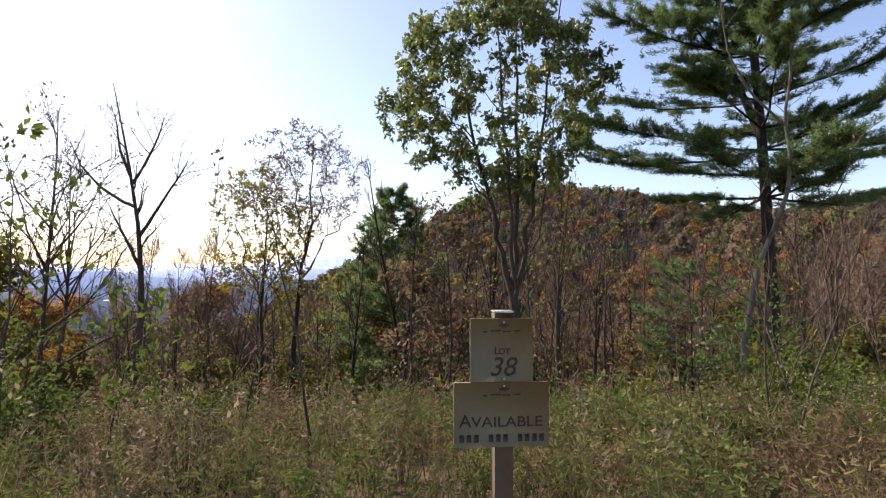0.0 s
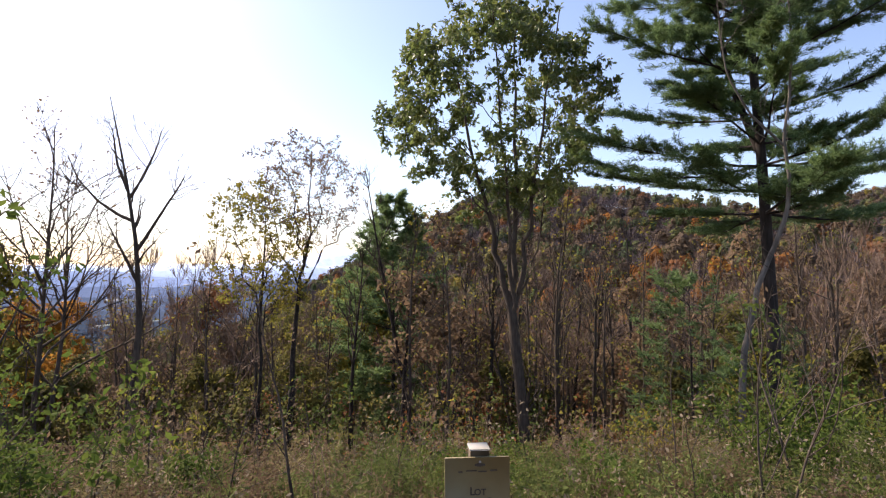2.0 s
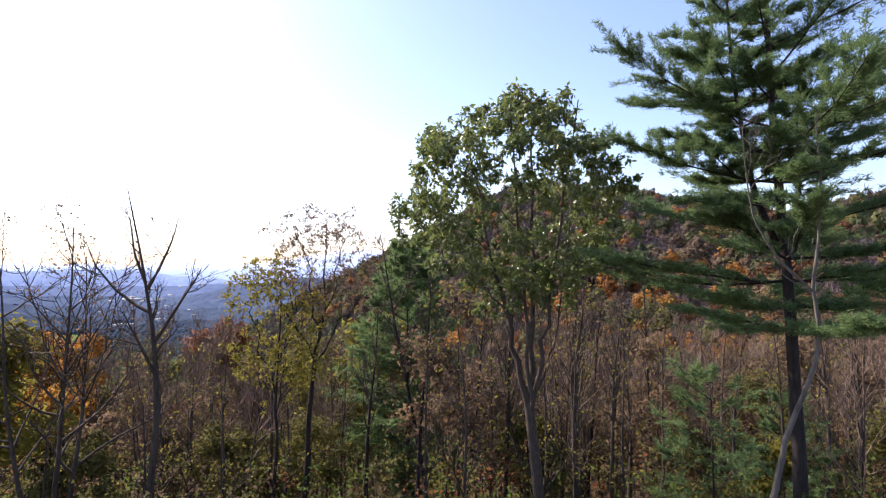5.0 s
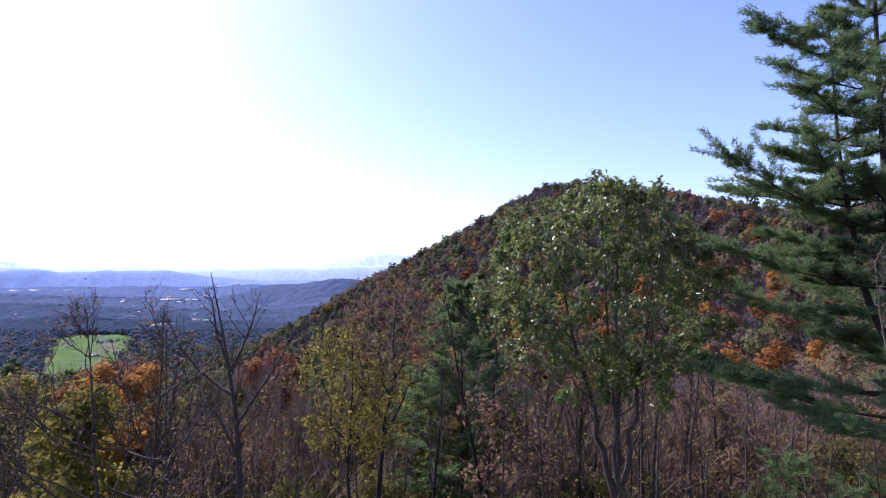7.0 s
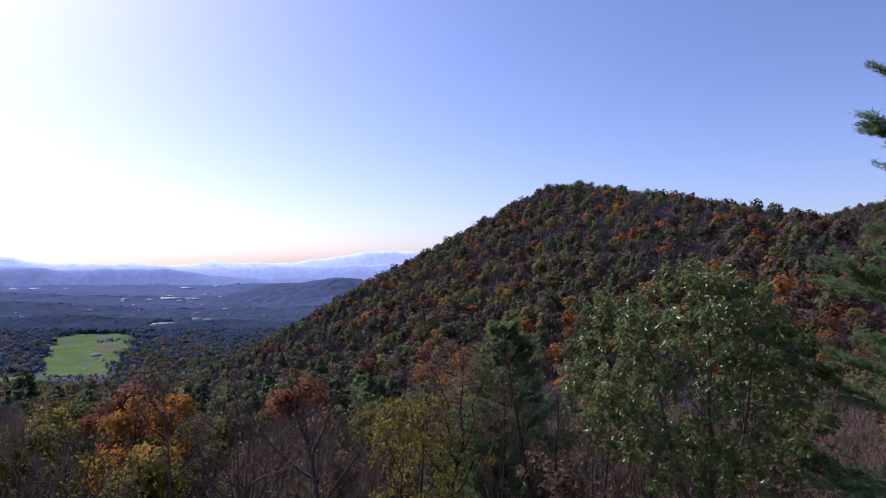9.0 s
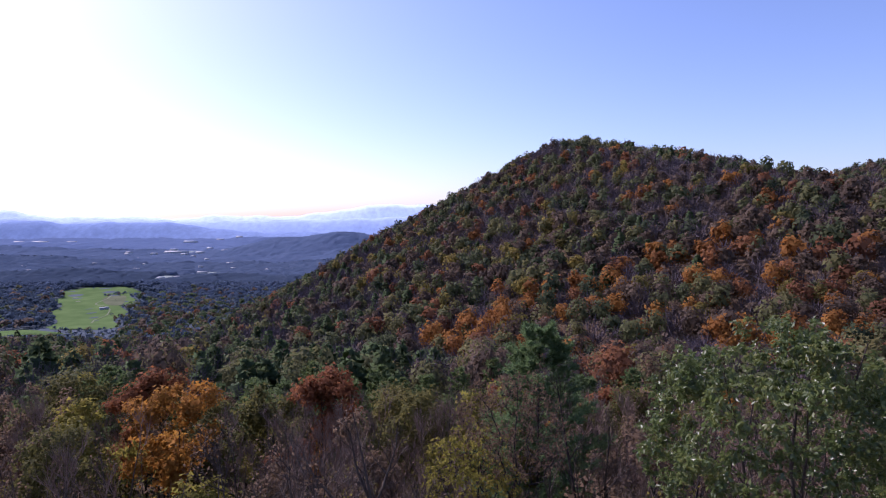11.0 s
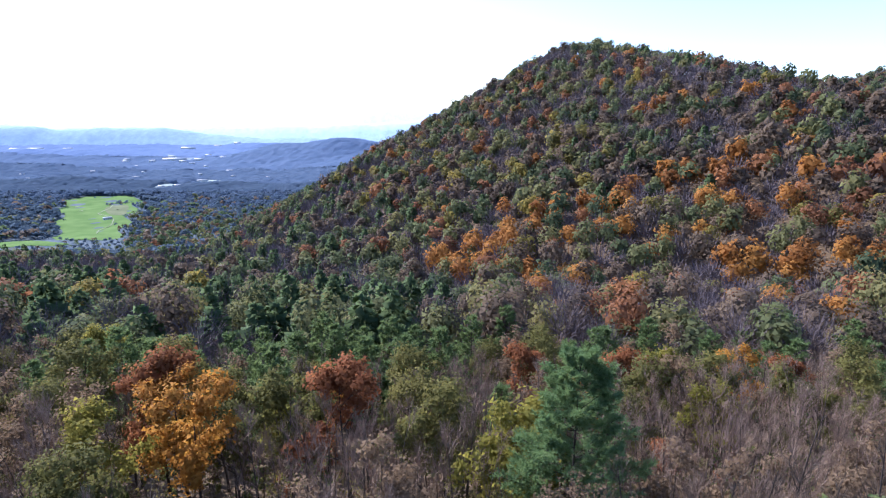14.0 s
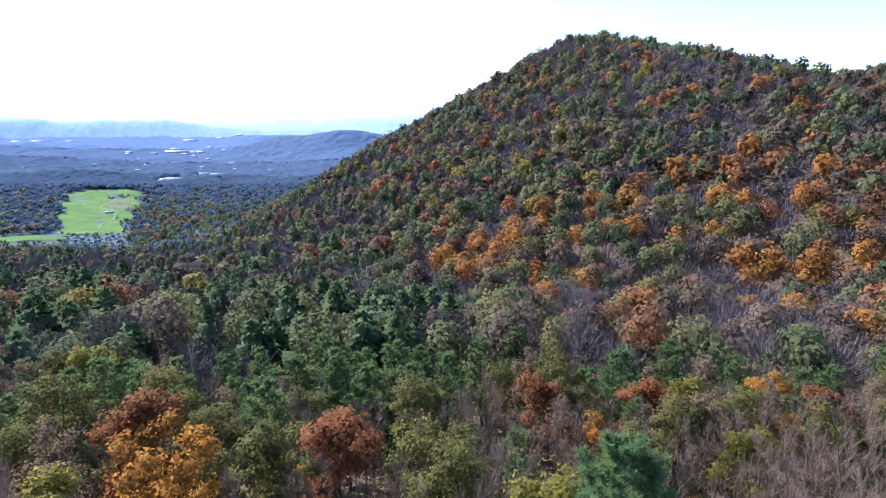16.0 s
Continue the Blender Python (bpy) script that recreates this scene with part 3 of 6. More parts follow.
# ---------------------------------------------------------------- the lot sign
def block(h, cx, cy, cz, sx, sy, sz, bev=0.004):
    """A box with chamfered long edges, as eight-sided slabs."""
    b = bev
    out = np.array([(-1, -1), (1, -1), (1, 1), (-1, 1)], float)
    ring = []
    for i in range(4):
        a, c, d = out[i - 1], out[i], out[(i + 1) % 4]
        for o in (a, d):
            w = unit(o - c) * b
            ring.append(c * [sx / 2, sz / 2] + w)
    ring = np.array(ring)
    n = len(ring)
    front = np.column_stack([ring[:, 0] + cx, np.full(n, cy - sy / 2), ring[:, 1] + cz])
    back = front + [0, sy, 0]
    k = np.arange(n)
    h.add(np.concatenate([front, back]), np.stack([k, (k + 1) % n, (k + 1) % n + n, k + n], 1), k[None, :], (k[::-1] + n)[None, :])


BOARD = plain_material("tan_sign_paint", (0.165, 0.134, 0.066), (0.200, 0.165, 0.084), 0.6, 6.0, bump_d=0.001)
BOARD_EDGE = plain_material("post_paint", (0.085, 0.060, 0.036), (0.125, 0.092, 0.056), 0.7, 9.0, bump_d=0.002)
INK = plain_material("dark_brown_ink", (0.035, 0.026, 0.020), (0.055, 0.042, 0.032), 0.6, 20.0)
CAP = plain_material("white_cap_plastic", (0.32, 0.30, 0.26), (0.40, 0.38, 0.33), 0.35, 12.0)


def lettering(name, text, size, x, y, z, parent, slant=0.0, stretch=1.0):
    cu = bpy.data.curves.new(name, 'FONT')
    cu.body, cu.size, cu.align_x, cu.align_y, cu.shear, cu.extrude, cu.offset = text, size, 'CENTER', 'CENTER', slant, 0.0006, 0.0006
    tmp = new(name, cu)
    me = bpy.data.meshes.new_from_object(tmp.evaluated_get(bpy.context.evaluated_depsgraph_get()))
    bpy.data.objects.remove(tmp)
    me.materials.clear()
    me.materials.append(INK)
    ob = new(name, me)
    ob.parent = parent
    ob.matrix_local = pose(x, y, z, 90) @ Matrix.Diagonal((stretch, 1, 1, 1))
    return ob


def lot_sign():
    ob = base("lot_sign", (0.512, 2.60, -0.072), "Tan real estate lot sign with two boards on a wooden post", "sign")
    post, capped = Heap(), Heap()
    block(post, 0.015, 0.058, 0.62, 0.090, 0.090, 1.66, 0.006)
    put("post", post, BOARD_EDGE, ob, "square brown wooden post")
    block(capped, 0.015, 0.058, 1.453, 0.098, 0.098, 0.006, 0.002)
    put("cap", capped, CAP, ob, "white post cap")
    top, low = Heap(), Heap()
    block(top, 0, 0, 1.272, 0.305, 0.014, 0.304, 0.003)
    upper = put("upper_board", top, BOARD, ob, "square tan board lettered Lot 38")
    block(low, 0.0, 0, 0.964, 0.462, 0.014, 0.308, 0.003)
    lower = put("lower_board", low, BOARD, ob, "wide tan board lettered Available")
    f = -0.0085
    lettering("lettering", "L", 0.052, -0.024, f, 1.268, upper)
    lettering("lettering", "OT", 0.040, 0.013, f, 1.264, upper)
    lettering("lettering", "38", 0.128, 0.002, f, 1.188, upper, 0.25)
    lettering("lettering", "A", 0.084, -0.176, f, 0.933, lower)
    lettering("lettering", "VAILABLE", 0.070, 0.026, f, 0.928, lower, 0.0, 1.17)
    # the developer's mark and the number line, as plain shapes
    for board, z in ((upper, 1.372), (lower, 1.068)):
        mark, line = Heap(), Heap()
        a = np.linspace(0, 2 * np.pi, 13)[:-1]
        mark.add(np.column_stack([0.026 * np.cos(a) + 0.012, np.full(12, f), z + 0.018 + 0.008 * np.sin(a)]), np.arange(12)[None, :])
        put("mark", mark, INK, board)
        for i, w in enumerate((0.020, 0.050, 0.040, 0.034)):
            block(line, -0.080 + i * 0.052, f, z - 0.012 + 0.004 * (i % 2), w, 0.001, 0.006, 0.001)
        put("stroke", line, INK, board)
    for i in range(12):
        if i in (3, 7):
            continue
        bar = Heap()
        block(bar, -0.193 + i * 0.0352, f, 0.853, 0.022, 0.001, 0.036, 0.002)
        put("bar", bar, INK, lower)
    for board, zz, xs in ((upper, 1.405, (0.012,)), (upper, 1.135, (0.012,)), (lower, 1.100, (0.012,))):
        for x in xs:
            s = Heap()
            a = np.linspace(0, 2 * np.pi, 9)[:-1]
            s.add(np.column_stack([x + 0.006 * np.cos(a), np.full(8, f - 0.001), zz + 0.006 * np.sin(a)]), np.arange(8)[None, :])
            put("screw", s, CAP, board)
    return ob


lot_sign()

# ---------------------------------------------------------------- the trees round the lot
def branch(wood, a, b, r0, r1, rng, sag=0.0, n=6, sides=4):
    """A crooked branch from a to b; sag bends it up (+) or down (-) on the way."""
    a, b = np.asarray(a, float), np.asarray(b, float)
    t = np.linspace(0, 1, n)[:, None]
    ln = np.linalg.norm(b - a)
    p = a + (b - a) * t + np.array([0, 0, sag * ln]) * (t * (1 - t)) * 4
    p[1:-1] += rng.normal(size=(n - 2, 3)) * ln * 0.035
    tube(wood, p, np.linspace(r0, r1, n), sides)
    return p


def reach_crown(wood, rng, stems, centre, half, n, floor_fill=0.55, r_most=0.05):
    """Fills a rounded crown: every branch end grows from a stem somewhat below it. Returns the ends and the ways they point."""
    centre, half = np.asarray(centre, float), np.asarray(half, float)
    d = unit(rng.normal(size=(n, 3)))
    ends = centre + d * half * (floor_fill + (1 - floor_fill) * rng.random((n, 1))) ** 0.6 * (1 + 0.10 * np.sin(5 * d[:, :1] + 7 * d[:, 1:2] + 4 * d[:, 2:]))
    pts = np.concatenate([along(p, np.linspace(0.12, 1, 40)) for p, r in stems])
    rad = np.concatenate([r * (1 - 0.85 * np.linspace(0.12, 1, 40)) for p, r in stems])
    ways = []
    order = np.argsort(np.linalg.norm((ends - centre) / half, axis=1))
    for e in ends[order]:
        off = e - pts
        far = np.linalg.norm(off, axis=1)
        cost = far + 3.0 * np.maximum(0, 0.55 * far - off[:, 2])
        k = int(np.argmin(cost))
        r = min(r_most, 0.62 * rad[k], 0.008 + 0.011 * far[k])
        q = branch(wood, pts[k], e, max(r, 0.008), 0.006, rng, 0.07, 6, 4 if r > 0.02 else 3)
        pts, rad = np.concatenate([pts, q[1:]]), np.concatenate([rad, np.linspace(r, 0.008, 6)[1:]])
        ways.append(q[-1] - q[-2])
    return ends[order], unit(np.array(ways))


def whorls(crown, wood, rng, ends, ways, per, twig, leaf, leaf_n, droop, slim=0.42, thick=0.007):
    """Leaves in whorls at the twig ends round every branch end."""
    k = np.repeat(np.arange(len(ends)), per)
    tips = ends[k] + unit(ways[k] * 0.7 + rng.normal(size=(len(k), 3)) * 0.8) * twig * rng.uniform(0.15, 1.0, (len(k), 1))
    spikes(wood, ends[k] - ways[k] * 0.05, tips, thick)
    m = np.repeat(np.arange(len(tips)), leaf_n)
    leaves(crown, tips[m] + rng.normal(size=(len(m), 3)) * leaf * 0.28, leaf, rng, droop, slim=slim)


def oak():
    rng = np.random.default_rng(11)
    wood, crown = Heap(), Heap()
    low = np.array([(0.75, 0, -0.5), (0.62, 0, 2.4), (0.3, 0.05, 6.0), (0, 0, 8.7)])
    tube(wood, along(low, np.linspace(0, 1, 10)), 0.27 * (1 - 0.25 * np.linspace(0, 1, 10)) * (1 + 0.5 * np.exp(-np.linspace(0, 1, 10) * 9)), 10)
    # stems from the fork: ends, radius
    stems = []
    for mid, end, r in (((-0.95, 0.2, 13.0), (-2.6, 0.5, 20.0), 0.15), ((0.25, 0.5, 14.4), (0.3, 0.6, 21.6), 0.15), ((0.75, -0.5, 13.4), (1.9, -0.8, 21.4), 0.12), ((-0.35, -0.9, 12.6), (-1.2, -2.4, 20.4), 0.11), ((1.35, 0.8, 11.6), (2.5, 1.6, 18.6), 0.07)):
        p = along(np.array([(0, 0, 8.55), np.array(mid) * [0.55, 0.55, 0.5] + [0, 0, 4.3], mid, np.array(mid) * 0.5 + np.array(end) * 0.5, end]), np.linspace(0, 1, 14))
        p[1:] += rng.normal(size=(13, 3)) * 0.07
        tube(wood, p, r * (1 - 0.82 * np.linspace(0, 1, 14)), 8)
        stems.append((p, r))
    ends, ways = reach_crown(wood, rng, stems, (-0.65, 0, 17.45), (4.7, 4.4, 4.55), 300)
    whorls(crown, wood, rng, ends, ways, 9, 0.60, 0.21, 10, 0.75, 0.5)
    return plant("oak_tree", (wood, crown), (BARK, OAK_LEAF), (5.0, 22.7), "Tall forked oak with sparse glossy green leaves", "tree")


oak()
def great_pine():
    """A tall white pine whose trunk divides; long uneven boughs carry flat plumes of needles, with sky between them."""
    rng = np.random.default_rng(5)
    wood, crown = Heap(), Heap()
    main = along(np.array([(0.0, 0, -0.5), (-0.15, 0, 6.0), (-0.45, 0, 12.0), (-1.0, -0.1, 18.0), (-1.3, -0.2, 24.0), (-1.4, -0.2, 30.5)]), np.linspace(0, 1, 20))
    tube(wood, main, stem_radii(0.27, 20, 0.05), 9)
    second = along(np.array([(-0.5, 0.05, 12.6), (-1.3, 0.5, 15.2), (-1.9, 0.7, 19.6), (-2.2, 0.7, 25.0)]), np.linspace(0, 1, 12))
    tube(wood, second, np.linspace(0.15, 0.02, 12), 7)
    for stem_pts, z0, z1, scale in ((main, 10.4, 30.2, 1.0), (second, 15.5, 24.8, 0.6)):
        z, turn = z0, 0.0
        while z < z1:
            f = max(0.0, (z - 11.0) / 19.5)
            k = 5 if f < 0.3 else 4
            turn += 2.4
            for j in range(k):
                if rng.random() < 0.1:
                    continue
                a = turn + j * 2 * np.pi / k + rng.normal() * 0.35
                length = scale * np.interp(f, [0, 0.12, 0.4, 0.75, 1], [5.8, 6.0, 4.9, 2.9, 0.7]) * rng.uniform(0.38, 1.15)
                zz = np.interp(z, stem_pts[:, 2], np.linspace(0, 1, len(stem_pts)))
                q = limb(along(stem_pts, zz), (math.cos(a), math.sin(a), -0.02 + 0.55 * f), length, rng, 8, 0.30, 0.07)
                br = max(0.016, 0.055 * (1 - 0.6 * f))
                tube(wood, q, np.linspace(br, 0.008, 8), 5)
                # bare inner branchlets, then plumes towards the end
                m = int(9 + 6.0 * length)
                sa = rng.uniform(0.12, 1.0, m)
                d = unit(q[-1] - q[0])
                side = unit(np.cross(d, UP))
                pb = along(q, sa)
                off = side * (rng.normal(size=(m, 1)) * 0.20 * length * (1.2 - 0.75 * sa[:, None])) + d * rng.uniform(0.05, 0.22, (m, 1)) * length
                off[:, 2] += rng.uniform(-0.04, 0.20, m) * (0.5 + 0.12 * length)
                spikes(wood, pb, pb + off, 0.010)
                live = sa > rng.uniform(0.05, 0.45 if f < 0.35 else 0.3, m)
                pb, off = pb[live], off[live]
                for frac in np.linspace(0.35, 1.05, 6):
                    c = pb + off * frac
                    g = 27 if f < 0.4 else 14
                    w = unit(rng.normal(size=(len(c), g, 3)) * [1, 1, 0.6] + unit(off)[:, None] * 0.9 + UP * 0.4)
                    c0 = np.broadcast_to(c[:, None], w.shape).reshape(-1, 3) + rng.normal(size=(len(c) * g, 3)) * 0.05
                    blades(crown, c0, c0 + (w * 0.21 * rng.uniform(0.6, 1.2, (len(c), g, 1))).reshape(-1, 3), 0.027, rng)
            z += (0.84 if f < 0.5 else 0.82) * rng.uniform(0.75, 1.25)
    return plant("white_pine", (wood, crown), (BARK_DARK, NEEDLE), (13.3, 17.9), "Tall white pine with long level green boughs", "tree")


great_pine()
plant("white_pine", pine_tree(9, 10.0, 0.10, 2.6, 4.0, 0.75, 5, 14, 24, 0.30, 0.04, 0.2, 0.45), (BARK_DARK, NEEDLE), (12.9, 22.6), "Young soft-needled pine in the shade", "tree")
plant("white_pine", pine_tree(10, 9.5, 0.10, 2.4, 3.6, 0.75, 5, 14, 24, 0.30, 0.04, 0.2, 0.45), (BARK_DARK, NEEDLE), (18.2, 25.2), "Young soft-needled pine in the shade", "tree")
plant("white_pine", pine_tree(8, 25.0, 0.22, 4.0, 7.4, 0.75, 6, 32, 27, 0.48, 0.075, 0.08, 0.55), (BARK_DARK, NEEDLE), (0.1, 48.5),
      "Slender dark green white pine behind the oak", "tree")


def snag():
    rng = np.random.default_rng(21)
    wood = Heap()
    p = along(np.array([(0.0, 0, -0.5), (0.2, 0, 4.0), (0.6, 0, 9.0), (0.35, 0.1, 12.3), (-0.2, 0.1, 15.6), (-0.8, 0, 18.7)]), np.linspace(0, 1, 14))
    tube(wood, p, stem_radii(0.21, 14, 0.08), 8)
    starts = [(p, 0.20)]
    for s, way, ln in ((0.66, (-0.85, 0.2, 0.35), 5.2), (0.58, (0.6, -0.1, 0.7), 4.4), (0.74, (-0.5, 0.3, 0.9), 3.2), (0.72, (0.6, 0.3, 0.9), 3.4), (0.5, (-0.5, -0.4, 0.8), 3.0)):
        q = limb(along(p, s), way, ln, rng, 8, 1.0, 0.09)
        tube(wood, q, np.linspace(0.085, 0.018, 8), 6)
        starts.append((q, 0.09))
    crown = Heap()
    crown_of(crown, rng, starts, 0.45, 0.98, 7, 1.8, 50, 0.1, 3, 0.5, 3, 0.5)
    return plant("bare_tree", (wood, crown), (BARK, BARK), (-11.5, 24.6), "Leafless grey tree with forked crooked limbs", "tree")


snag()


def leaning_tree():
    rng = np.random.default_rng(31)
    wood, crown = Heap(), Heap()
    p = along(np.array([(-0.05, 0, -0.4), (0.0, 0, 2.4), (0.07, 0, 4.3), (0.3, 0, 5.5), (0.55, 0, 6.45), (1.05, 0, 7.5), (1.41, 0, 8.45), (1.47, 0, 9.6), (1.32, 0, 10.3), (1.5, 0, 11.4), (1.63, 0, 13.0), (1.5, 0, 15.3)]), np.linspace(0, 1, 30))
    p[1:] += rng.normal(size=(29, 3)) * 0.018
    tube(wood, p, stem_radii(0.10, 30, 0.2), 8)
    q = along(np.array([(1.34, 0, 10.2), (0.42, 0.1, 11.1), (-0.22, 0.1, 12.15), (-0.4, 0.1, 13.2), (-0.5, 0.1, 14.6)]), np.linspace(0, 1, 14))
    tube(wood, q, np.linspace(0.038, 0.010, 14), 6)
    crown_of(crown, rng, [(p, 0.06), (q, 0.04)], 0.62, 0.98, 7, 1.5, 50, 0.08, 3, 0.6, 3, 0.5)
    return plant("leaning_tree", (wood, crown), (BARK_PALE, BARK_PALE), (9.45, 14.1), "Thin pale-barked leafless tree with a bent stem", "tree")


leaning_tree()


def airy_tree(name, seed, at, trunk, r, stems, centre, half, n, per, leaf, leaf_n, mat, label):
    """A tree with a rounded airy crown: trunk line, stems off it as (fraction, end, radius)."""
    rng = np.random.default_rng(seed)
    wood, crown = Heap(), Heap()
    p = along(np.array(trunk, float), np.linspace(0, 1, 16))
    p[1:] += rng.normal(size=(15, 3)) * 0.05
    tube(wood, p, stem_radii(r, 16, 0.08), 8)
    grown = [(p[5:], r * 0.7)]
    for s, end, r1 in stems:
        q = branch(wood, along(p, s), end, r1, 0.02, rng, 0.10, 10, 6)
        grown.append((q, r1))
    ends, ways = reach_crown(wood, rng, grown, centre, half, n, 0.4, 0.03)
    whorls(crown, wood, rng, ends, ways, per, 0.55, leaf, leaf_n, 0.5, 0.55, 0.013)
    return plant(name, (wood, crown), (BARK_DARK, mat), at, label, "tree")


airy_tree("yellow_tree", 41, (-7.0, 29.0), [(0, 0, -0.5), (0.1, 0, 5), (0.05, 0, 10), (0.3, 0, 14), (0.4, 0, 17.0)], 0.13, [(0.5, (-1.8, 0.4, 14.8), 0.05), (0.55, (1.4, -0.6, 15.2), 0.05), (0.45, (1.2, 0.9, 12.8), 0.045)],
          (0.1, 0, 13.6), (2.6, 2.4, 3.9), 165, 6, 0.17, 5, YELLOW, "Slim tree with sparse yellow-green leaves")
airy_tree("brown_tree", 43, (-5.8, 30.4), [(0, 0, -0.5), (0.15, 0, 5), (0.4, 0, 9.5), (0.75, 0, 12.5), (1.15, 0, 15.0), (1.2, 0.1, 19.6)], 0.20, [(0.55, (3.4, 0.3, 15.4), 0.07), (0.48, (-1.4, 0.2, 16.8), 0.06), (0.66, (2.6, -0.8, 18.8), 0.055), (0.7, (-0.6, 0.6, 19.4), 0.05)],
          (0.95, 0, 17.3), (3.3, 3.0, 3.2), 230, 6, 0.13, 4, BROWN, "Airy tree with a few small brown leaves")
plant("bare_tree", broadleaf(47, 17.5, 0.20, 0.38, 5.6, 16, 1000, 0.15, 60, 6, 0.75, 7, 3, clump=0.18), (BARK, BROWN), (-15.6, 25.4),
      "Many-stemmed grey tree with a few brown leaves", "tree")
for seed, x, y, H, lean in ((61, 0.3, 33.0, 18.5, 0.0), (62, 1.35, 34.2, 21.6, 0.0), (63, 3.2, 34.4, 19.5, 0.01), (64, 5.3, 31.0, 17.0, 0.0), (65, 8.2, 38.0, 20.5, 0.02), (66, 11.0, 36.0, 19.0, 0.0),
                            (67, 13.1, 35.6, 19.5, 0.01), (68, 14.3, 43.5, 22.0, -0.02), (69, 17.6, 38.0, 20.5, 0.0), (70, -2.6, 33.5, 16.5, 0.0)):
    plant("bare_tree", broadleaf(seed, H, 0.19, 0.50, 3.0, 14, 0, 0.2, 36, 5, 0.9, 5, 1, lean=(lean, 0)), (BARK_DARK, BARK), (x, y), "Tall slender leafless tree rising above its neighbours", "tree")

# ---------------------------------------------------------------- the woods below the lot
TEMPLATES = {
    "olive": [(broadleaf(101, 17.0, 0.19, 0.30, 7.0, 11, 4600, 0.36, 56, 3, 1.1, 2, round_crown=True, clump=0.35), (BARK, OLIVE), "Olive-green broadleaf tree thinning in autumn"),
              (broadleaf(102, 15.5, 0.17, 0.28, 6.4, 11, 4300, 0.36, 56, 3, 1.1, 2, round_crown=True, clump=0.35), (BARK, OLIVE), "Olive-green broadleaf tree thinning in autumn")],
    "orange": [(broadleaf(111, 16.5, 0.17, 0.30, 5.6, 11, 4400, 0.35, 52, 3, 1.0, 2, round_crown=True, clump=0.3), (BARK_DARK, ORANGE), "Bright orange autumn tree with a narrow crown")],
    "rust": [(broadleaf(121, 16.0, 0.17, 0.32, 6.0, 11, 4200, 0.35, 54, 3, 1.0, 2, round_crown=True, clump=0.3), (BARK_DARK, RUST), "Rust-red autumn tree with a rounded crown")],
    "yellow": [(broadleaf(131, 15.5, 0.16, 0.30, 6.2, 11, 4400, 0.35, 55, 3, 1.0, 2, round_crown=True, clump=0.3), (BARK, YELLOW), "Yellow-green autumn tree with a full crown")],
    "brown": [(broadleaf(141, 15.5, 0.16, 0.34, 5.4, 11, 2600, 0.32, 54, 5, 1.1, 3, clump=0.3, round_crown=True), (BARK, BROWN), "Brown autumn tree, half its leaves fallen")],
    "bare": [(broadleaf(151, 17.0, 0.14, 0.34, 4.4, 15, 0, 0.3, 42, 9, 1.6, 4), (BARK, TWIG), "Leafless grey tree with fine upright twigs"),
             (broadleaf(152, 15.5, 0.12, 0.32, 3.9, 15, 0, 0.3, 38, 9, 1.6, 4), (BARK, TWIG), "Leafless grey tree with fine upright twigs"),
             (broadleaf(153, 18.0, 0.15, 0.42, 3.7, 8, 0, 0.2, 40, 9, 1.5, 4, stems=2), (BARK, TWIG), "Leafless two-stemmed grey tree")],
    "pine": [(pine_tree(161, 18.5, 0.22, 2.5, 6.4, 0.85, 5, 10, 12, 0.75, 0.20, 0.1, 0.65), (BARK_DARK, NEEDLE_WOODS), "Dark green pine with layered boughs"),
             (pine_tree(162, 16.5, 0.20, 2.0, 5.8, 0.85, 5, 10, 12, 0.75, 0.20, 0.1, 0.65), (BARK_DARK, NEEDLE_WOODS), "Dark green pine with layered boughs")],
    "thin": [(broadleaf(171, 15.5, 0.16, 0.42, 2.4, 12, 160, 0.16, 40, 5, 0.8, 3, wobble=0.045), (BARK, BROWN), "Thin straight leafless tree among the others"),
             (broadleaf(172, 13.5, 0.11, 0.36, 2.4, 12, 200, 0.15, 44, 5, 0.8, 3, wobble=0.05), (BARK, YELLOW), "Thin young tree with a few yellow leaves")],
}
CATEGORY = {"olive": "tree", "orange": "tree", "rust": "tree", "yellow": "tree", "brown": "tree", "bare": "tree", "pine": "pine tree", "thin": "tree"}
NAME = {"olive": "broadleaf_tree", "orange": "orange_tree", "rust": "rust_tree", "yellow": "yellow_tree", "brown": "brown_tree", "bare": "bare_tree", "pine": "pine_tree", "thin": "thin_tree"}
masters = {}


def woods_tree(kind, variant, x, y, size, turn):
    """One tree of the woods: the first of its sort is built, the others are copies."""
    heaps, mats, label = TEMPLATES[kind][variant]
    z = float(ground_z(x, y))
    key = (kind, variant)
    m = pose(x, y, z, 0, 0, turn)
    if key not in masters:
        ob = plant(NAME[kind], heaps, mats, (x, y), label, CATEGORY[kind], "trees of the woods below the lot")
        ob.matrix_basis = m @ Matrix.Diagonal((size, size, size, 1))
        masters[key] = ob
        return ob
    ob = copy_thing(masters[key], m)
    ob.scale = (size, size, size)
    return ob


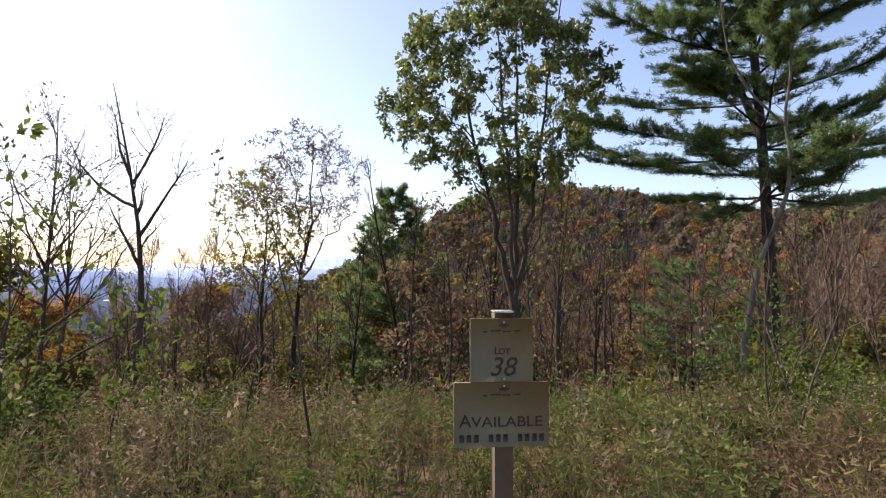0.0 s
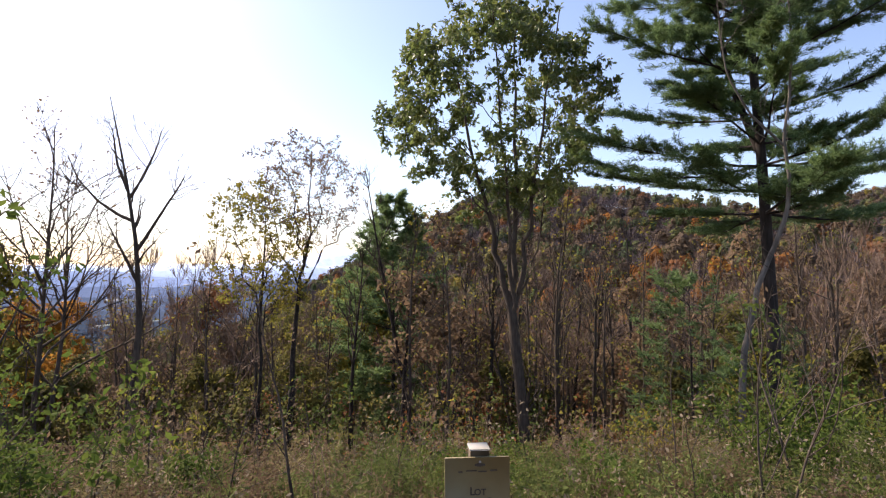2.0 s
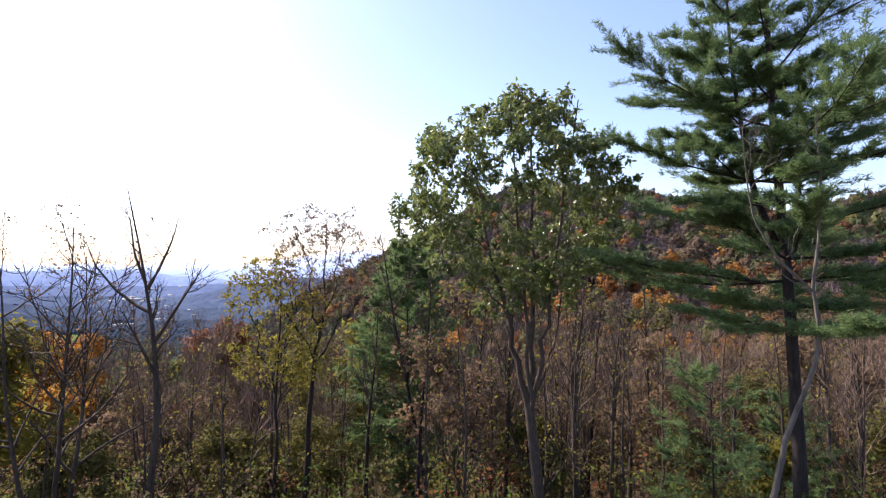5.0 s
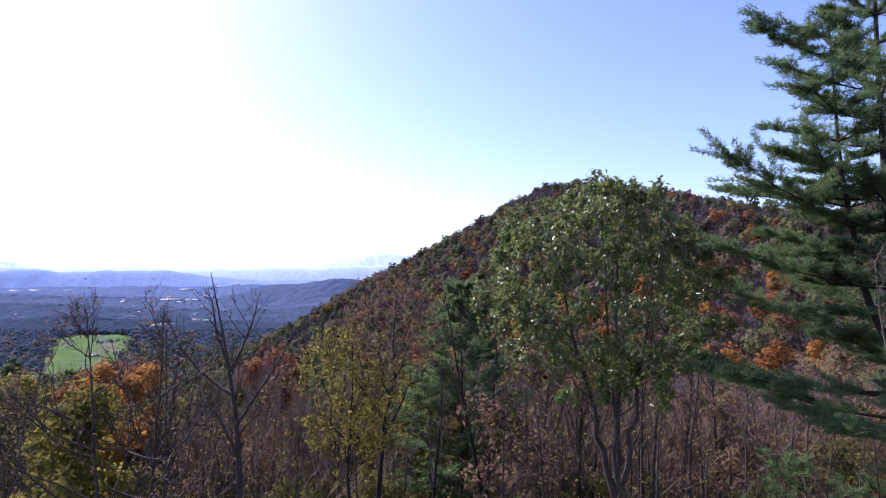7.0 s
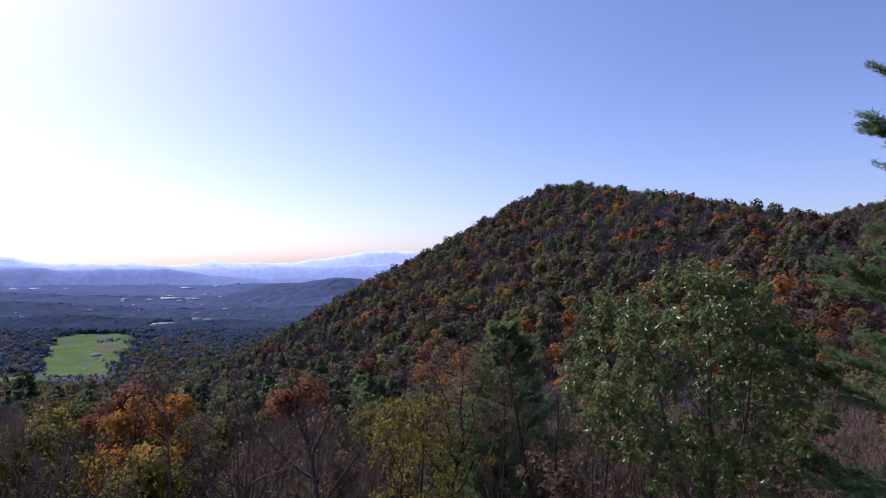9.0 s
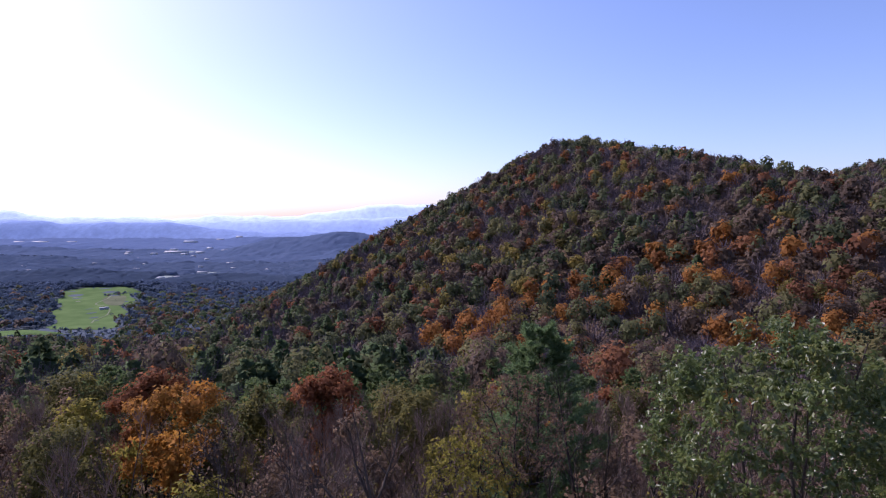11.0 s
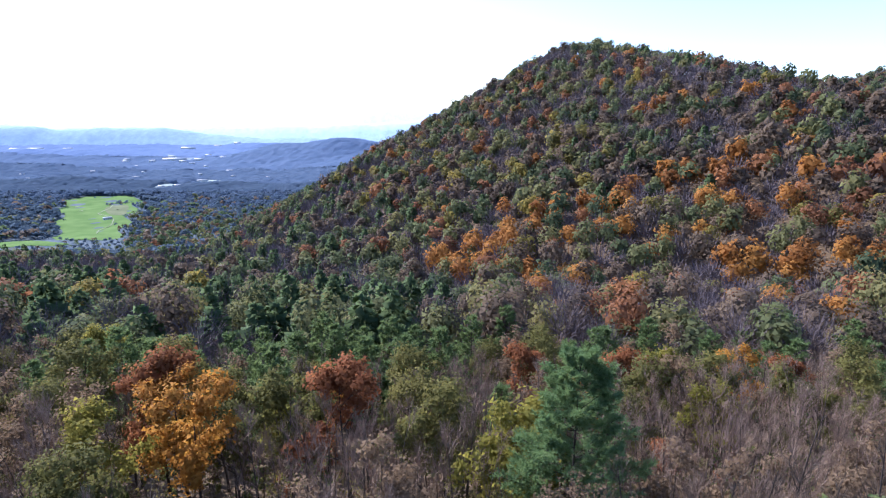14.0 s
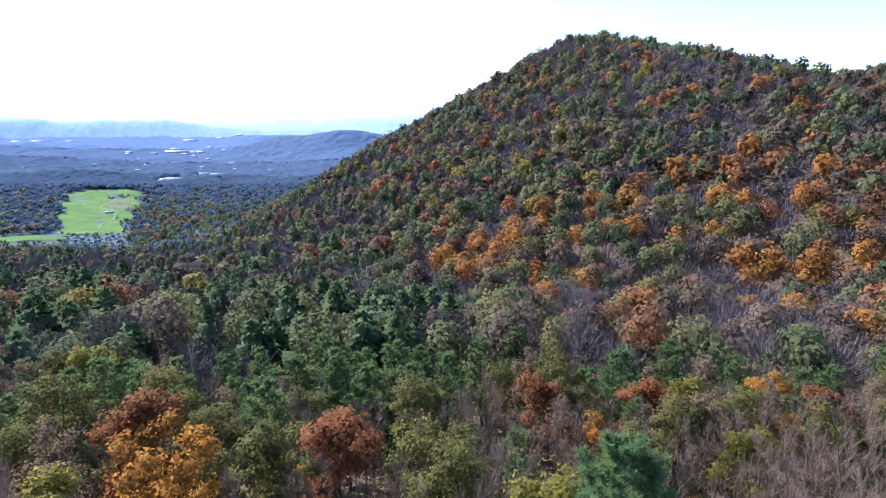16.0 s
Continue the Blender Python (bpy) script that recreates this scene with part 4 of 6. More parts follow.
# trees that stand out: kind, x, y, size
MARKED = [
    ("orange", -38.2, 62.0, 1.22), ("rust", -48.5, 74.5, 1.22), ("orange", -43.5, 70.0, 1.15), ("olive", -29.5, 68.5, 1.2), ("rust", -22.0, 67.0, 1.25),
    ("yellow", -3.2, 54.6, 1.2), ("bare", 4.5, 52.0, 1.0), ("bare", 8.0, 50.0, 1.05), ("bare", 11.5, 54.0, 1.0), ("bare", -9.0, 51.0, 1.0), ("bare", -14.0, 54.0, 1.0), ("bare", 16.0, 50.0, 1.0), ("bare", -20.0, 50.0, 0.95), ("yellow", -47.0, 57.5, 1.05), ("olive", -41.0, 48.5, 0.9),
    ("pine", -25.5, 103.0, 1.15), ("pine", -31.0, 108.0, 1.1), ("pine", -21.0, 110.0, 1.15), ("pine", -40.0, 112.0, 1.1), ("pine", -18.0, 99.0, 1.05), ("pine", -56.0, 118.0, 1.05), ("yellow", -79.0, 112.0, 1.2), ("olive", -54.0, 92.0, 1.15), ("olive", -66.0, 84.0, 1.15),
    ("pine", -4.0, 119.0, 1.1), ("pine", 4.0, 121.0, 1.2), ("pine", 70.0, 128.0, 1.2), ("brown", 24.5, 84.0, 1.35), ("olive", 38.0, 82.0, 1.1), ("olive", 8.0, 96.0, 1.1), ("bare", 22.0, 70.0, 1.05), ("bare", 30.0, 72.0, 1.1), ("rust", 16.0, 66.0, 0.62),
]
MARKED_NEAR = [
    ("bare", 20.0, 23.2, 0.85), ("thin", 17.4, 29.0, 1.2), ("olive", 20.5, 31.5, 0.62), ("thin", 23.4, 27.5, 1.25), ("thin", 26.4, 31.0, 1.2), ("olive", 14.6, 30.6, 0.55), ("thin", 29.0, 28.6, 1.2), ("thin", 10.4, 33.6, 1.2), ("olive", 25.5, 27.0, 0.55), ("olive", -16.5, 31.0, 0.55), ("olive", -11.0, 33.0, 0.55), ("yellow", 17.6, 25.6, 0.45), ("thin", 2.5, 25.6, 1.15), ("thin", 7.6, 25.4, 1.15), ("thin", 8.8, 28.1, 1.2), ("thin", 6.4, 27.0, 1.1), ("thin", 0.6, 26.4, 1.15), ("thin", 10.2, 26.2, 1.05), ("thin", 12.6, 27.4, 1.15), ("thin", 17.0, 24.6, 1.1), ("thin", 20.6, 26.4, 1.1), ("thin", -9.4, 27.6, 0.95), ("thin", -13.2, 28.4, 0.95), ("thin", 4.2, 30.2, 1.1), ("thin", 11.1, 29.7, 1.1),
    ("thin", 15.4, 25.4, 0.9), ("thin", 18.5, 27.0, 1.0), ("thin", 22.3, 28.6, 1.1), ("thin", 13.2, 32.9, 1.1), ("bare", 25.0, 25.4, 0.8), ("thin", -17.5, 27.6, 0.8), ("yellow", -22.5, 30.5, 0.85),
]
placed = []
rngw = np.random.default_rng(77)


def clear(x, y, gap):
    return all((x - a) ** 2 + (y - b) ** 2 > gap * gap for a, b in placed)


for kind, x, y, size in MARKED + MARKED_NEAR:
    woods_tree(kind, int(rngw.integers(len(TEMPLATES[kind]))), x, y, size, float(rngw.uniform(0, 360)))
    placed.append((x, y))
for spot in ((5.0, 22.7), (13.3, 17.9), (12.9, 22.6), (0.1, 48.5), (-11.5, 24.6), (9.4, 14.1), (-7.0, 29.0), (-5.8, 30.4), (-15.0, 25.0), (0.3, 33.0), (1.35, 34.2), (3.2, 34.4), (5.3, 31.0), (8.2, 38.0), (11.0, 36.0), (13.1, 35.6), (17.6, 38.0), (-2.6, 33.5)):
    placed.append(spot)


def in_gap(x, y):
    """A glade that opens the woods towards the orange trees."""
    return 28 < y < 60 and abs(x + 0.60 * y - 0.5) < 4.0


def in_lane(x, y):
    """Thinner growth before the pine behind the oak."""
    return 22 < y < 47 and abs(x + 0.035 * y) < 2.6


STANDOUTS = [(x, y) for k, x, y, s in MARKED if k in ("orange", "rust", "olive", "yellow") and y < 80]


def hides(x, y, bare=False):
    """Whether a tree here would stand close before one of the coloured trees of the glade's rim."""
    for a, b in STANDOUTS if not bare else ():
        w = unit((-11.6 - a, 15.0 - b))
        f, g = (x - a) * w[0] + (y - b) * w[1], abs((x - a) * w[1] - (y - b) * w[0])
        if -3 < f < 13 and g < 5.0:
            return True
    for a, b in STANDOUTS[:3]:
        w = unit((-4.5 - a, 0.5 - b))
        f, g = (x - a) * w[0] + (y - b) * w[1], abs((x - a) * w[1] - (y - b) * w[0])
        if 0 < f < 44 and g < 5.0:
            return True
    return False


def kind_at(x, y, rng):
    """What grows where: bare grey woods in the middle, pines in a belt farther down, mixed colour at the sides."""
    pine = math.exp(-((y - 106) / 13) ** 2) * (1.7 if -110 < x < -10 else 0.35)
    bare = 1.1 * math.exp(-((x + 8) / 17) ** 2 - ((y - 58) / 17) ** 2) + 1.3 * math.exp(-((x - 26) / 24) ** 2 - ((y - 64) / 26) ** 2)
    weights = {"pine": 0.04 + pine, "bare": 0.22 + bare, "olive": 0.30, "yellow": 0.08, "brown": 0.24, "rust": 0.07, "orange": 0.03}
    if y < 42:
        weights = {"thin": 0.75, "bare": 0.15, "brown": 0.12}
    k = list(weights)
    w = np.array([weights[i] for i in k])
    return k[int(rng.choice(len(k), p=w / w.sum()))]


tries = 0
while len(placed) < 165 and tries < 4000:
    tries += 1
    y = 24 + 27 * math.sqrt(float(rngw.random()))
    x = float(rngw.uniform(-0.9 * y - 4, 0.9 * y + 4))
    if not clear(x, y, 1.7) or in_gap(x, y) or in_lane(x, y):
        continue
    woods_tree("thin", int(rngw.integers(2)), x, y, float(rngw.uniform(0.75, 1.12)), float(rngw.uniform(0, 360)))
    placed.append((x, y))
tries = 0
while len(placed) < 235 and tries < 4000:
    tries += 1
    y = 29 + 21 * math.sqrt(float(rngw.random()))
    x = float(rngw.uniform(-0.9 * y - 4, 0.9 * y + 4))
    if not clear(x, y, 2.0) or hides(x, y) or math.hypot(x - 0.1, y - 46.0) < 5 or in_gap(x, y) or in_lane(x, y):
        continue
    kind = ("bare", "bare", "brown", "bare", "olive")[int(rngw.integers(5))]
    woods_tree(kind, int(rngw.integers(len(TEMPLATES[kind]))), x, y, float(rngw.uniform(0.8, 1.02)) * (0.6 if kind == "olive" else 1.0), float(rngw.uniform(0, 360)))
    placed.append((x, y))
tries = 0
while len(placed) < 640 and tries < 24000:
    tries += 1
    y = float(rngw.uniform(40, 122))
    x = float(rngw.uniform(-0.95 * y - 16, 0.9 * y + 2))
    kind = kind_at(x, y, rngw)
    if not clear(x, y, 2.3 if kind == "bare" else 5.0) or in_gap(x, y) or in_lane(x, y) or hides(x, y, kind == "bare"):
        continue
    woods_tree(kind, int(rngw.integers(len(TEMPLATES[kind]))), x, y, float(rngw.uniform(0.78, 1.08)) * (1.12 if kind == "pine" else 1.0), float(rngw.uniform(0, 360)))
    placed.append((x, y))


# ---------------------------------------------------------------- undergrowth between the trunks
def undergrowth():
    rng = np.random.default_rng(404)
    n = 2900
    y = 14 + 74 * rng.random(n) ** 1.75
    x = (rng.random(n) * 2 - 1) * (0.95 * y + 5)
    p0 = np.column_stack([x, y, ground_z(x, y)])
    hgt = rng.uniform(1.2, 6.5, n) * np.interp(y, [14, 18, 23, 40, 88], [0.35, 0.6, 1.0, 1.15, 1.0])
    lean = rng.normal(size=(n, 2)) * 0.10
    p1 = p0 + np.column_stack([lean * hgt[:, None], hgt])
    h = Heap()
    spikes(h, p0, p1, 0.006 + 0.0035 * hgt)
    k = 5
    f = rng.uniform(0.25, 0.95, (n, k, 1))
    at = (p0[:, None] + (p1 - p0)[:, None] * f).reshape(-1, 3)
    w = unit(rng.normal(size=(n * k, 3)) * [1, 1, 0.5] + [0, 0, 0.7])
    tips = at + w * (np.repeat(hgt, k) * rng.uniform(0.12, 0.35, n * k))[:, None]
    blades(h, at, tips, 0.020, rng)
    tagged(put("saplings", h, BARK), "Thin grey saplings crowding between the trunks", "undergrowth", kind="stuff")
    tone = np.sin(x * 0.21 + 1) + np.sin(y * 0.27 + x * 0.1) + rng.normal(size=n) * 0.9
    for lo, hi, mat, per, label in ((-9, -0.7, BROWN, 70, "Brown leaves clinging to undergrowth"), (-0.7, 0.2, OLIVE, 84, "Olive leaves of the undergrowth"),
                                    (0.2, 1.1, SHRUB, 60, "Green leaves of the undergrowth"), (1.1, 1.8, YELLOW, 26, "Yellow leaves of the undergrowth"), (1.8, 9, RUST, 70, "Rust leaves of the undergrowth")):
        s = np.flatnonzero((tone >= lo) & (tone < hi))
        g = Heap()
        i = (s[:, None] * k + rng.integers(0, k, (len(s), per))).ravel()
        c = at[i] + (tips[i] - at[i]) * rng.uniform(0.1, 1.1, (len(i), 1)) + rng.normal(size=(len(i), 3)) * 0.16
        c = c[rng.random(len(c)) < np.clip((c[:, 1] - 12) / 12, 0.25, 1.0)]
        flakes(g, c, 0.10 + 0.0028 * c[:, 1], rng, np.array([[-0.6, -0.25, 0.75]]), 0.9)
        tagged(put("undergrowth_leaves", g, mat), label, "undergrowth", kind="stuff")


undergrowth()

# ---------------------------------------------------------------- woods of the hill and the valley
def far_crown(seed, H, R, n, size, clumps=10, low=0.24, level=0.0):
    """A broad crown as many leafy sprays gathered in ragged clumps, on a stem."""
    rng = np.random.default_rng(seed)
    h = Heap()
    c = unit(rng.normal(size=(clumps, 3)))
    c[:, 2] = np.abs(c[:, 2]) * 1.15 - 0.30
    c = c * rng.uniform(0.45, 0.9, (clumps, 1)) * [R * 0.66, R * 0.66, H * (1 - low) * 0.44] + [0, 0, H * (0.5 + low * 0.5)]
    i = rng.integers(0, clumps, n)
    d = unit(rng.normal(size=(n, 3)) + [0, 0, 0.25])
    swell = rng.uniform(0.36, 0.56, (clumps, 1))
    at = c[i] + d * R * swell[i] * (1 - 0.4 * rng.random((n, 1)) ** 2)
    flakes(h, at, size, rng, d + (at - [0, 0, H * 0.55]) / R * 0.6 + [0, 0, level], 0.35)
    spikes(h, [(0, 0, -0.5)], [(0, 0, H * 0.8)], 0.010 * H)
    return h


def far_pine(seed, H, R, n):
    rng = np.random.default_rng(seed)
    h = Heap()
    z = rng.uniform(0.15, 1.0, n) ** 0.9
    a = rng.uniform(0, 2 * np.pi, n)
    r = R * (1 - z) ** 0.55 * rng.uniform(0.5, 1.1, n) + 0.15
    p0 = np.column_stack([0.1 * r * np.cos(a), 0.1 * r * np.sin(a), z * H])
    p1 = np.column_stack([r * np.cos(a), r * np.sin(a), z * H + rng.uniform(-0.5, 0.5, n)])
    bent = unit(np.column_stack([np.cos(a), np.sin(a), np.full(n, 0.7)]))
    blades(h, p1, p0 + [0, 0, 0.4], 1.9, rng, bent)
    blades(h, p1, p0 + [0, 0, 0.4], 1.9, rng, bent)
    spikes(h, [(0, 0, -0.5)], [(0, 0, H)], 0.18)
    return h


def far_bare(seed, H, R, n, wide=0.36, long=0.10):
    """A leafless crown: a fine haze of upright twigs in a rounded outline."""
    rng = np.random.default_rng(seed)
    h = Heap()
    d = unit(rng.normal(size=(n, 3)) * [1, 1, 0.9] + [0, 0, 0.25])
    c = d * rng.uniform(0.25, 1.0, (n, 1)) * [R, R, H * 0.30] + [0, 0, H * 0.64]
    w = unit(d * [1, 1, 0.6] + [0, 0, 0.9] + rng.normal(size=(n, 3)) * 0.25)
    blades(h, c - w * H * long, c + w * H * long, wide, rng)
    spikes(h, [(0, 0, -0.5)], [(0, 0, H * 0.85)], 0.15)
    return h


def scatter(name, heaps, xy, sizes, material, label, category, seed):
    """Many trees joined into one mesh of kind stuff."""
    rng = np.random.default_rng(seed)
    xy, sizes = np.asarray(xy, float), np.asarray(sizes, float)
    which = rng.integers(0, len(heaps), len(xy))
    out, tones = Heap(), []
    for k, h in enumerate(heaps):
        p, s = xy[which == k], sizes[which == k]
        if not len(p):
            continue
        v = np.concatenate(h.v)
        a = rng.uniform(0, 2 * np.pi, len(p))
        ca, sa = np.cos(a)[:, None], np.sin(a)[:, None]
        tall = s[:, None] * rng.uniform(0.85, 1.2, (len(p), 1))
        V = np.stack([(ca * v[:, 0] - sa * v[:, 1]) * s[:, None] + p[:, :1], (sa * v[:, 0] + ca * v[:, 1]) * s[:, None] + p[:, 1:2],
                      v[:, 2] * tall + ground_z(p[:, 0], p[:, 1])[:, None]], -1)
        out.v.append(V.reshape(-1, 3))
        tones.append(np.repeat(rng.random(len(p)), len(v)))
        w = np.concatenate(h.n)
        out.n.append(np.stack([ca * w[:, 0] - sa * w[:, 1], sa * w[:, 0] + ca * w[:, 1], np.broadcast_to(w[:, 2], (len(p), len(w)))], -1).reshape(-1, 3))
        for f in h.f:
            out.f.append((f[None] + (np.arange(len(p)) * len(v))[:, None, None]).reshape(-1, f.shape[1]) + out.count)
        out.count += V.shape[0] * V.shape[1]
    ob = put(name, out, material, smooth=True)
    # every tree its own tone
    ob.data.attributes.new("tone", 'FLOAT', 'POINT').data.foreach_set("value", np.concatenate(tones).astype(np.float32))
    return tagged(ob, label, category, kind="stuff")


def jittered(x0, x1, y0, y1, step, rng):
    X, Y = np.meshgrid(np.arange(x0, x1, step), np.arange(y0, y1, step))
    p = np.column_stack([X.ravel(), Y.ravel()])
    return p + rng.uniform(-0.5, 0.5, p.shape) * step


COURSE = ((-690, 1030), (-845, 1300), (-980, 1540), (-1045, 1700))


def course_offset(x, y):
    """Distance from the middle of the fairway over its half width there."""
    x, y = np.asarray(x, float), np.asarray(y, float)
    cx = np.interp(y, [p[1] for p in COURSE], [p[0] for p in COURSE])
    half = np.interp(y, [1010, 1040, 1300, 1540, 1690, 1712], [40, 62, 84, 112, 92, 50]) * (1 + 0.16 * np.sin(y / 31))
    return np.abs(x - cx) / half + np.where((y < 1008) | (y > 1715), 9, 0)


def on_course(p):
    """The mown ground and the open rough before it."""
    x, y = p[:, 0], p[:, 1]
    out = np.zeros(len(p), bool)
    for k in (0, 12):
        a, b = x - 0.6 * k, y + 0.78 * k
        out |= (course_offset(a, b) < 1.0 - 0.003 * k) | (((a + 800) / 104) ** 2 + ((b - 968) / 42) ** 2 < 1)
    return out


FIELDS = ((-1203, 2182, 34, 95), (-984, 1941, 40, 70), (-918, 2119, 46, 80), (-1473, 3100, 90, 150), (-2600, 3650, 110, 160))


def cleared(p):
    """Open fields and yards among the woods of the valley."""
    out = np.zeros(len(p), bool)
    for cx, cy, rx, ry in FIELDS:
        out |= ((p[:, 0] - cx) / rx) ** 2 + ((p[:, 1] - cy) / ry) ** 2 < 1
    return out


def low_growth(p):
    """Scrubby ground before the lower green."""
    out = np.zeros(len(p), bool)
    for k in (15, 35, 60, 85, 110, 135, 160, 185):
        a, b = p[:, 0] - 0.62 * k, p[:, 1] + 0.78 * k
        if k < 100:
            out |= (course_offset(a, b) < 1.0) | (((a + 800) / 104) ** 2 + ((b - 968) / 42) ** 2 < 1)
        out |= ((a + 735) / 120) ** 2 + ((b - 985) / 50) ** 2 < 1
    return out


rngh = np.random.default_rng(303)
hill = jittered(-520, 900, 112, 960, 9.4, rngh)
keep = (hill[:, 0] > -0.90 * hill[:, 1] - 30) & (hill[:, 0] < 1.06 * hill[:, 1] + 20) & (hill[:, 1] > 122 - 0.1 * np.abs(hill[:, 0]))
keep &= ground_z(hill[:, 0], hill[:, 1]) > -150
# the far side of the crest is out of sight
axis_x = 170 + 0.3 * (770 - hill[:, 1])
keep &= ~((hill[:, 0] > axis_x + 130) & (hill[:, 1] > 400) & (hill[:, 0] < 480)) & (hill[:, 1] < 890 + 0.2 * np.abs(hill[:, 0]))
hill = hill[keep & ~on_course(hill)]


def blob(p, spots):
    """How near the points lie to the spots (x, y, radius), 0 to 1."""
    out = np.zeros(len(p))
    for x, y, r in spots:
        out = np.maximum(out, np.exp(-((p[:, 0] - x) ** 2 + (p[:, 1] - y) ** 2) / (r * r)))
    return out


def patches(p, scale, seed):
    r = np.random.default_rng(seed)
    out = 0
    for _ in range(5):
        a, f = r.uniform(0, 6.28), r.uniform(0.6, 1.6) / scale
        out = out + np.sin((p[:, 0] * math.cos(a) + p[:, 1] * math.sin(a)) * f + r.uniform(0, 6.28))
    return out / 2.2


ORANGE_SPOTS = [(74, 333, 13), (88, 320, 14), (93, 292, 13), (103, 280, 13), (172, 350, 14), (137, 298, 11), (131, 240, 11), (159, 226, 11), (9, 316, 16), (-10, 290, 14), (29, 274, 14), (182, 480, 15),
                (197, 448, 12), (170, 472, 12), (228, 395, 12), (65, 206, 10), (93, 184, 9), (144, 342, 12), (126, 350, 12), (-202, 655, 14), (-214, 625, 12)]
YELLOW_SPOTS = [(178, 281, 9), (87, 199, 8), (51, 445, 13), (29, 480, 12), (169, 555, 12), (-109, 655, 14), (-8, 228, 8)]
PINE_SPOTS = [(248, 648, 9), (123, 392, 11), (99, 456, 12), (170, 408, 10), (35, 490, 12), (240, 640, 26), (262, 560, 26), (280, 500, 20), (-33, 150, 20), (-58, 182, 24), (1, 146, 12), (94, 160, 12), (-190, 250, 40), (-225, 320, 34),
              (-140, 246, 30), (-81, 200, 24), (-132, 376, 22), (-50, 438, 12)]
# chance of each kind, spot by spot
weight = np.stack([
    0.42 + 0.24 * patches(hill, 90, 1),
    0.02 + 2.6 * blob(hill, ORANGE_SPOTS) + 0.20 * np.exp(-((hill[:, 1] - 290) / 62) ** 2) * (hill[:, 0] > -25),
    0.06 + 0.06 * patches(hill, 60, 2) + 0.10 * np.exp(-((hill[:, 1] - 300) / 80) ** 2) * (hill[:, 0] > -40),
    0.05 + 1.6 * blob(hill, YELLOW_SPOTS) + 0.03 * patches(hill, 80, 3),
    0.30 + 0.12 * patches(hill, 70, 4),
    0.46 + 0.24 * patches(hill, 85, 5) + 1.0 * blob(hill, [(220, 520, 90), (60, 170, 45), (-230, 480, 150), (150, 770, 70), (-130, 620, 90)]),
    0.03 + 1.8 * blob(hill, PINE_SPOTS) + 0.03 * patches(hill, 80, 6),
], 1).clip(0.005)
# darker woods of pine and bare trees towards the valley
west = 1 / (1 + np.exp(((hill[:, 0] + 12) / (hill[:, 1] - 17) + 0.15) / 0.035)) * (hill[:, 1] > 230)
weight = weight * (1 - west[:, None] * [0.45, 0.97, 0.55, 0.75, 0.3, 0.0, 0.0]) + west[:, None] * [0, 0, 0, 0, 0, 0.30, 0.26]
east = (hill[:, 0] > 0.30 * hill[:, 1]) & (hill[:, 1] > 140)
weight[:, 5] += 0.55 * east
weight[:, 4] += 0.25 * east
weight[:, 6] += 1.1 * np.exp(-((hill[:, 1] - 185) / 55) ** 2) * (hill[:, 0] < -14)
pickk = (np.cumsum(weight / weight.sum(1, keepdims=True), 1) > rngh.random((len(hill), 1))).argmax(1)
sizes = rngh.uniform(0.90, 1.30, len(hill)) * np.where(low_growth(hill), 0.42, 1.0)
dist = np.hypot(hill[:, 0], hill[:, 1])
HILL_KINDS = [("olive", OLIVE_HILL, "Olive-green"), ("orange", ORANGE_HILL, "Bright orange"), ("rust", RUST_HILL, "Rust-red"), ("yellow", YELLOW_HILL, "Yellow"), ("brown", BROWN_HILL, "Brown")]
for k, (kn, mat, word) in enumerate(HILL_KINDS):
    for far, lo, hi, n, size in ((0, 0, 210, 600, 0.95), (0, 210, 340, 320, 1.3), (1, 340, 2000, 130, 2.2)):
        sel = (pickk == k) & (dist >= lo) & (dist < hi)
        if sel.any():
            scatter("hillside_woods", [far_crown(400 + 10 * k + j, 20.5, 7.0, n, size, 11 - 2 * far) for j in range(6)], hill[sel], sizes[sel], mat,
                    word + " autumn broadleaf trees covering the hillside", "woods", 500 + k)
between = jittered(-520, 680, 116, 960, 15.0, rngh)
between = between[(np.abs(between[:, 0] + 10) < 0.88 * between[:, 1] + 15) & (ground_z(between[:, 0], between[:, 1]) > -140) & (between[:, 1] < 920) & ~on_course(between)]
bare_xy = np.concatenate([hill[pickk == 5], between])
bare_size = np.concatenate([sizes[pickk == 5], rngh.uniform(0.6, 0.95, len(between))])
bare_dist = np.hypot(bare_xy[:, 0], bare_xy[:, 1])
for lo, hi, n, wide, long in ((0, 230, 400, 0.10, 0.08), (230, 2000, 120, 0.28, 0.10)):
    sel = (bare_dist >= lo) & (bare_dist < hi)
    scatter("hillside_woods", [far_bare(460 + j, 20.0, 7.0, n, wide, long) for j in range(5)], bare_xy[sel], bare_size[sel], TWIG_FAR, "Leafless mauve-grey trees on the hillside", "woods", 506)
scatter("hillside_woods", [far_pine(470 + j, 19.5, 7.0, 150) for j in range(4)], hill[pickk == 6], sizes[pickk == 6], NEEDLE_FAR, "Dark green pines among the hillside trees", "woods", 507)

# the valley floor, with a golf course
rngv = np.random.default_rng(909)
near_v = jittered(-1500, -60, 480, 1745, 15, rngv)
k = (ground_z(near_v[:, 0], near_v[:, 1]) <= -100) & (~on_course(near_v) | (np.sin(near_v[:, 0] * 12.9 + near_v[:, 1] * 78.2) > 0.9985) | (np.hypot(near_v[:, 0] + 935, (near_v[:, 1] - 1560) * 0.5) < 26)) & (near_v[:, 0] > -0.90 * near_v[:, 1] - 30) & (near_v[:, 0] < 0.02 * near_v[:, 1] - 60)
k &= ~((ground_z(near_v[:, 0], near_v[:, 1]) > -150) & (np.abs(near_v[:, 0]) < 520) & (near_v[:, 1] < 960))
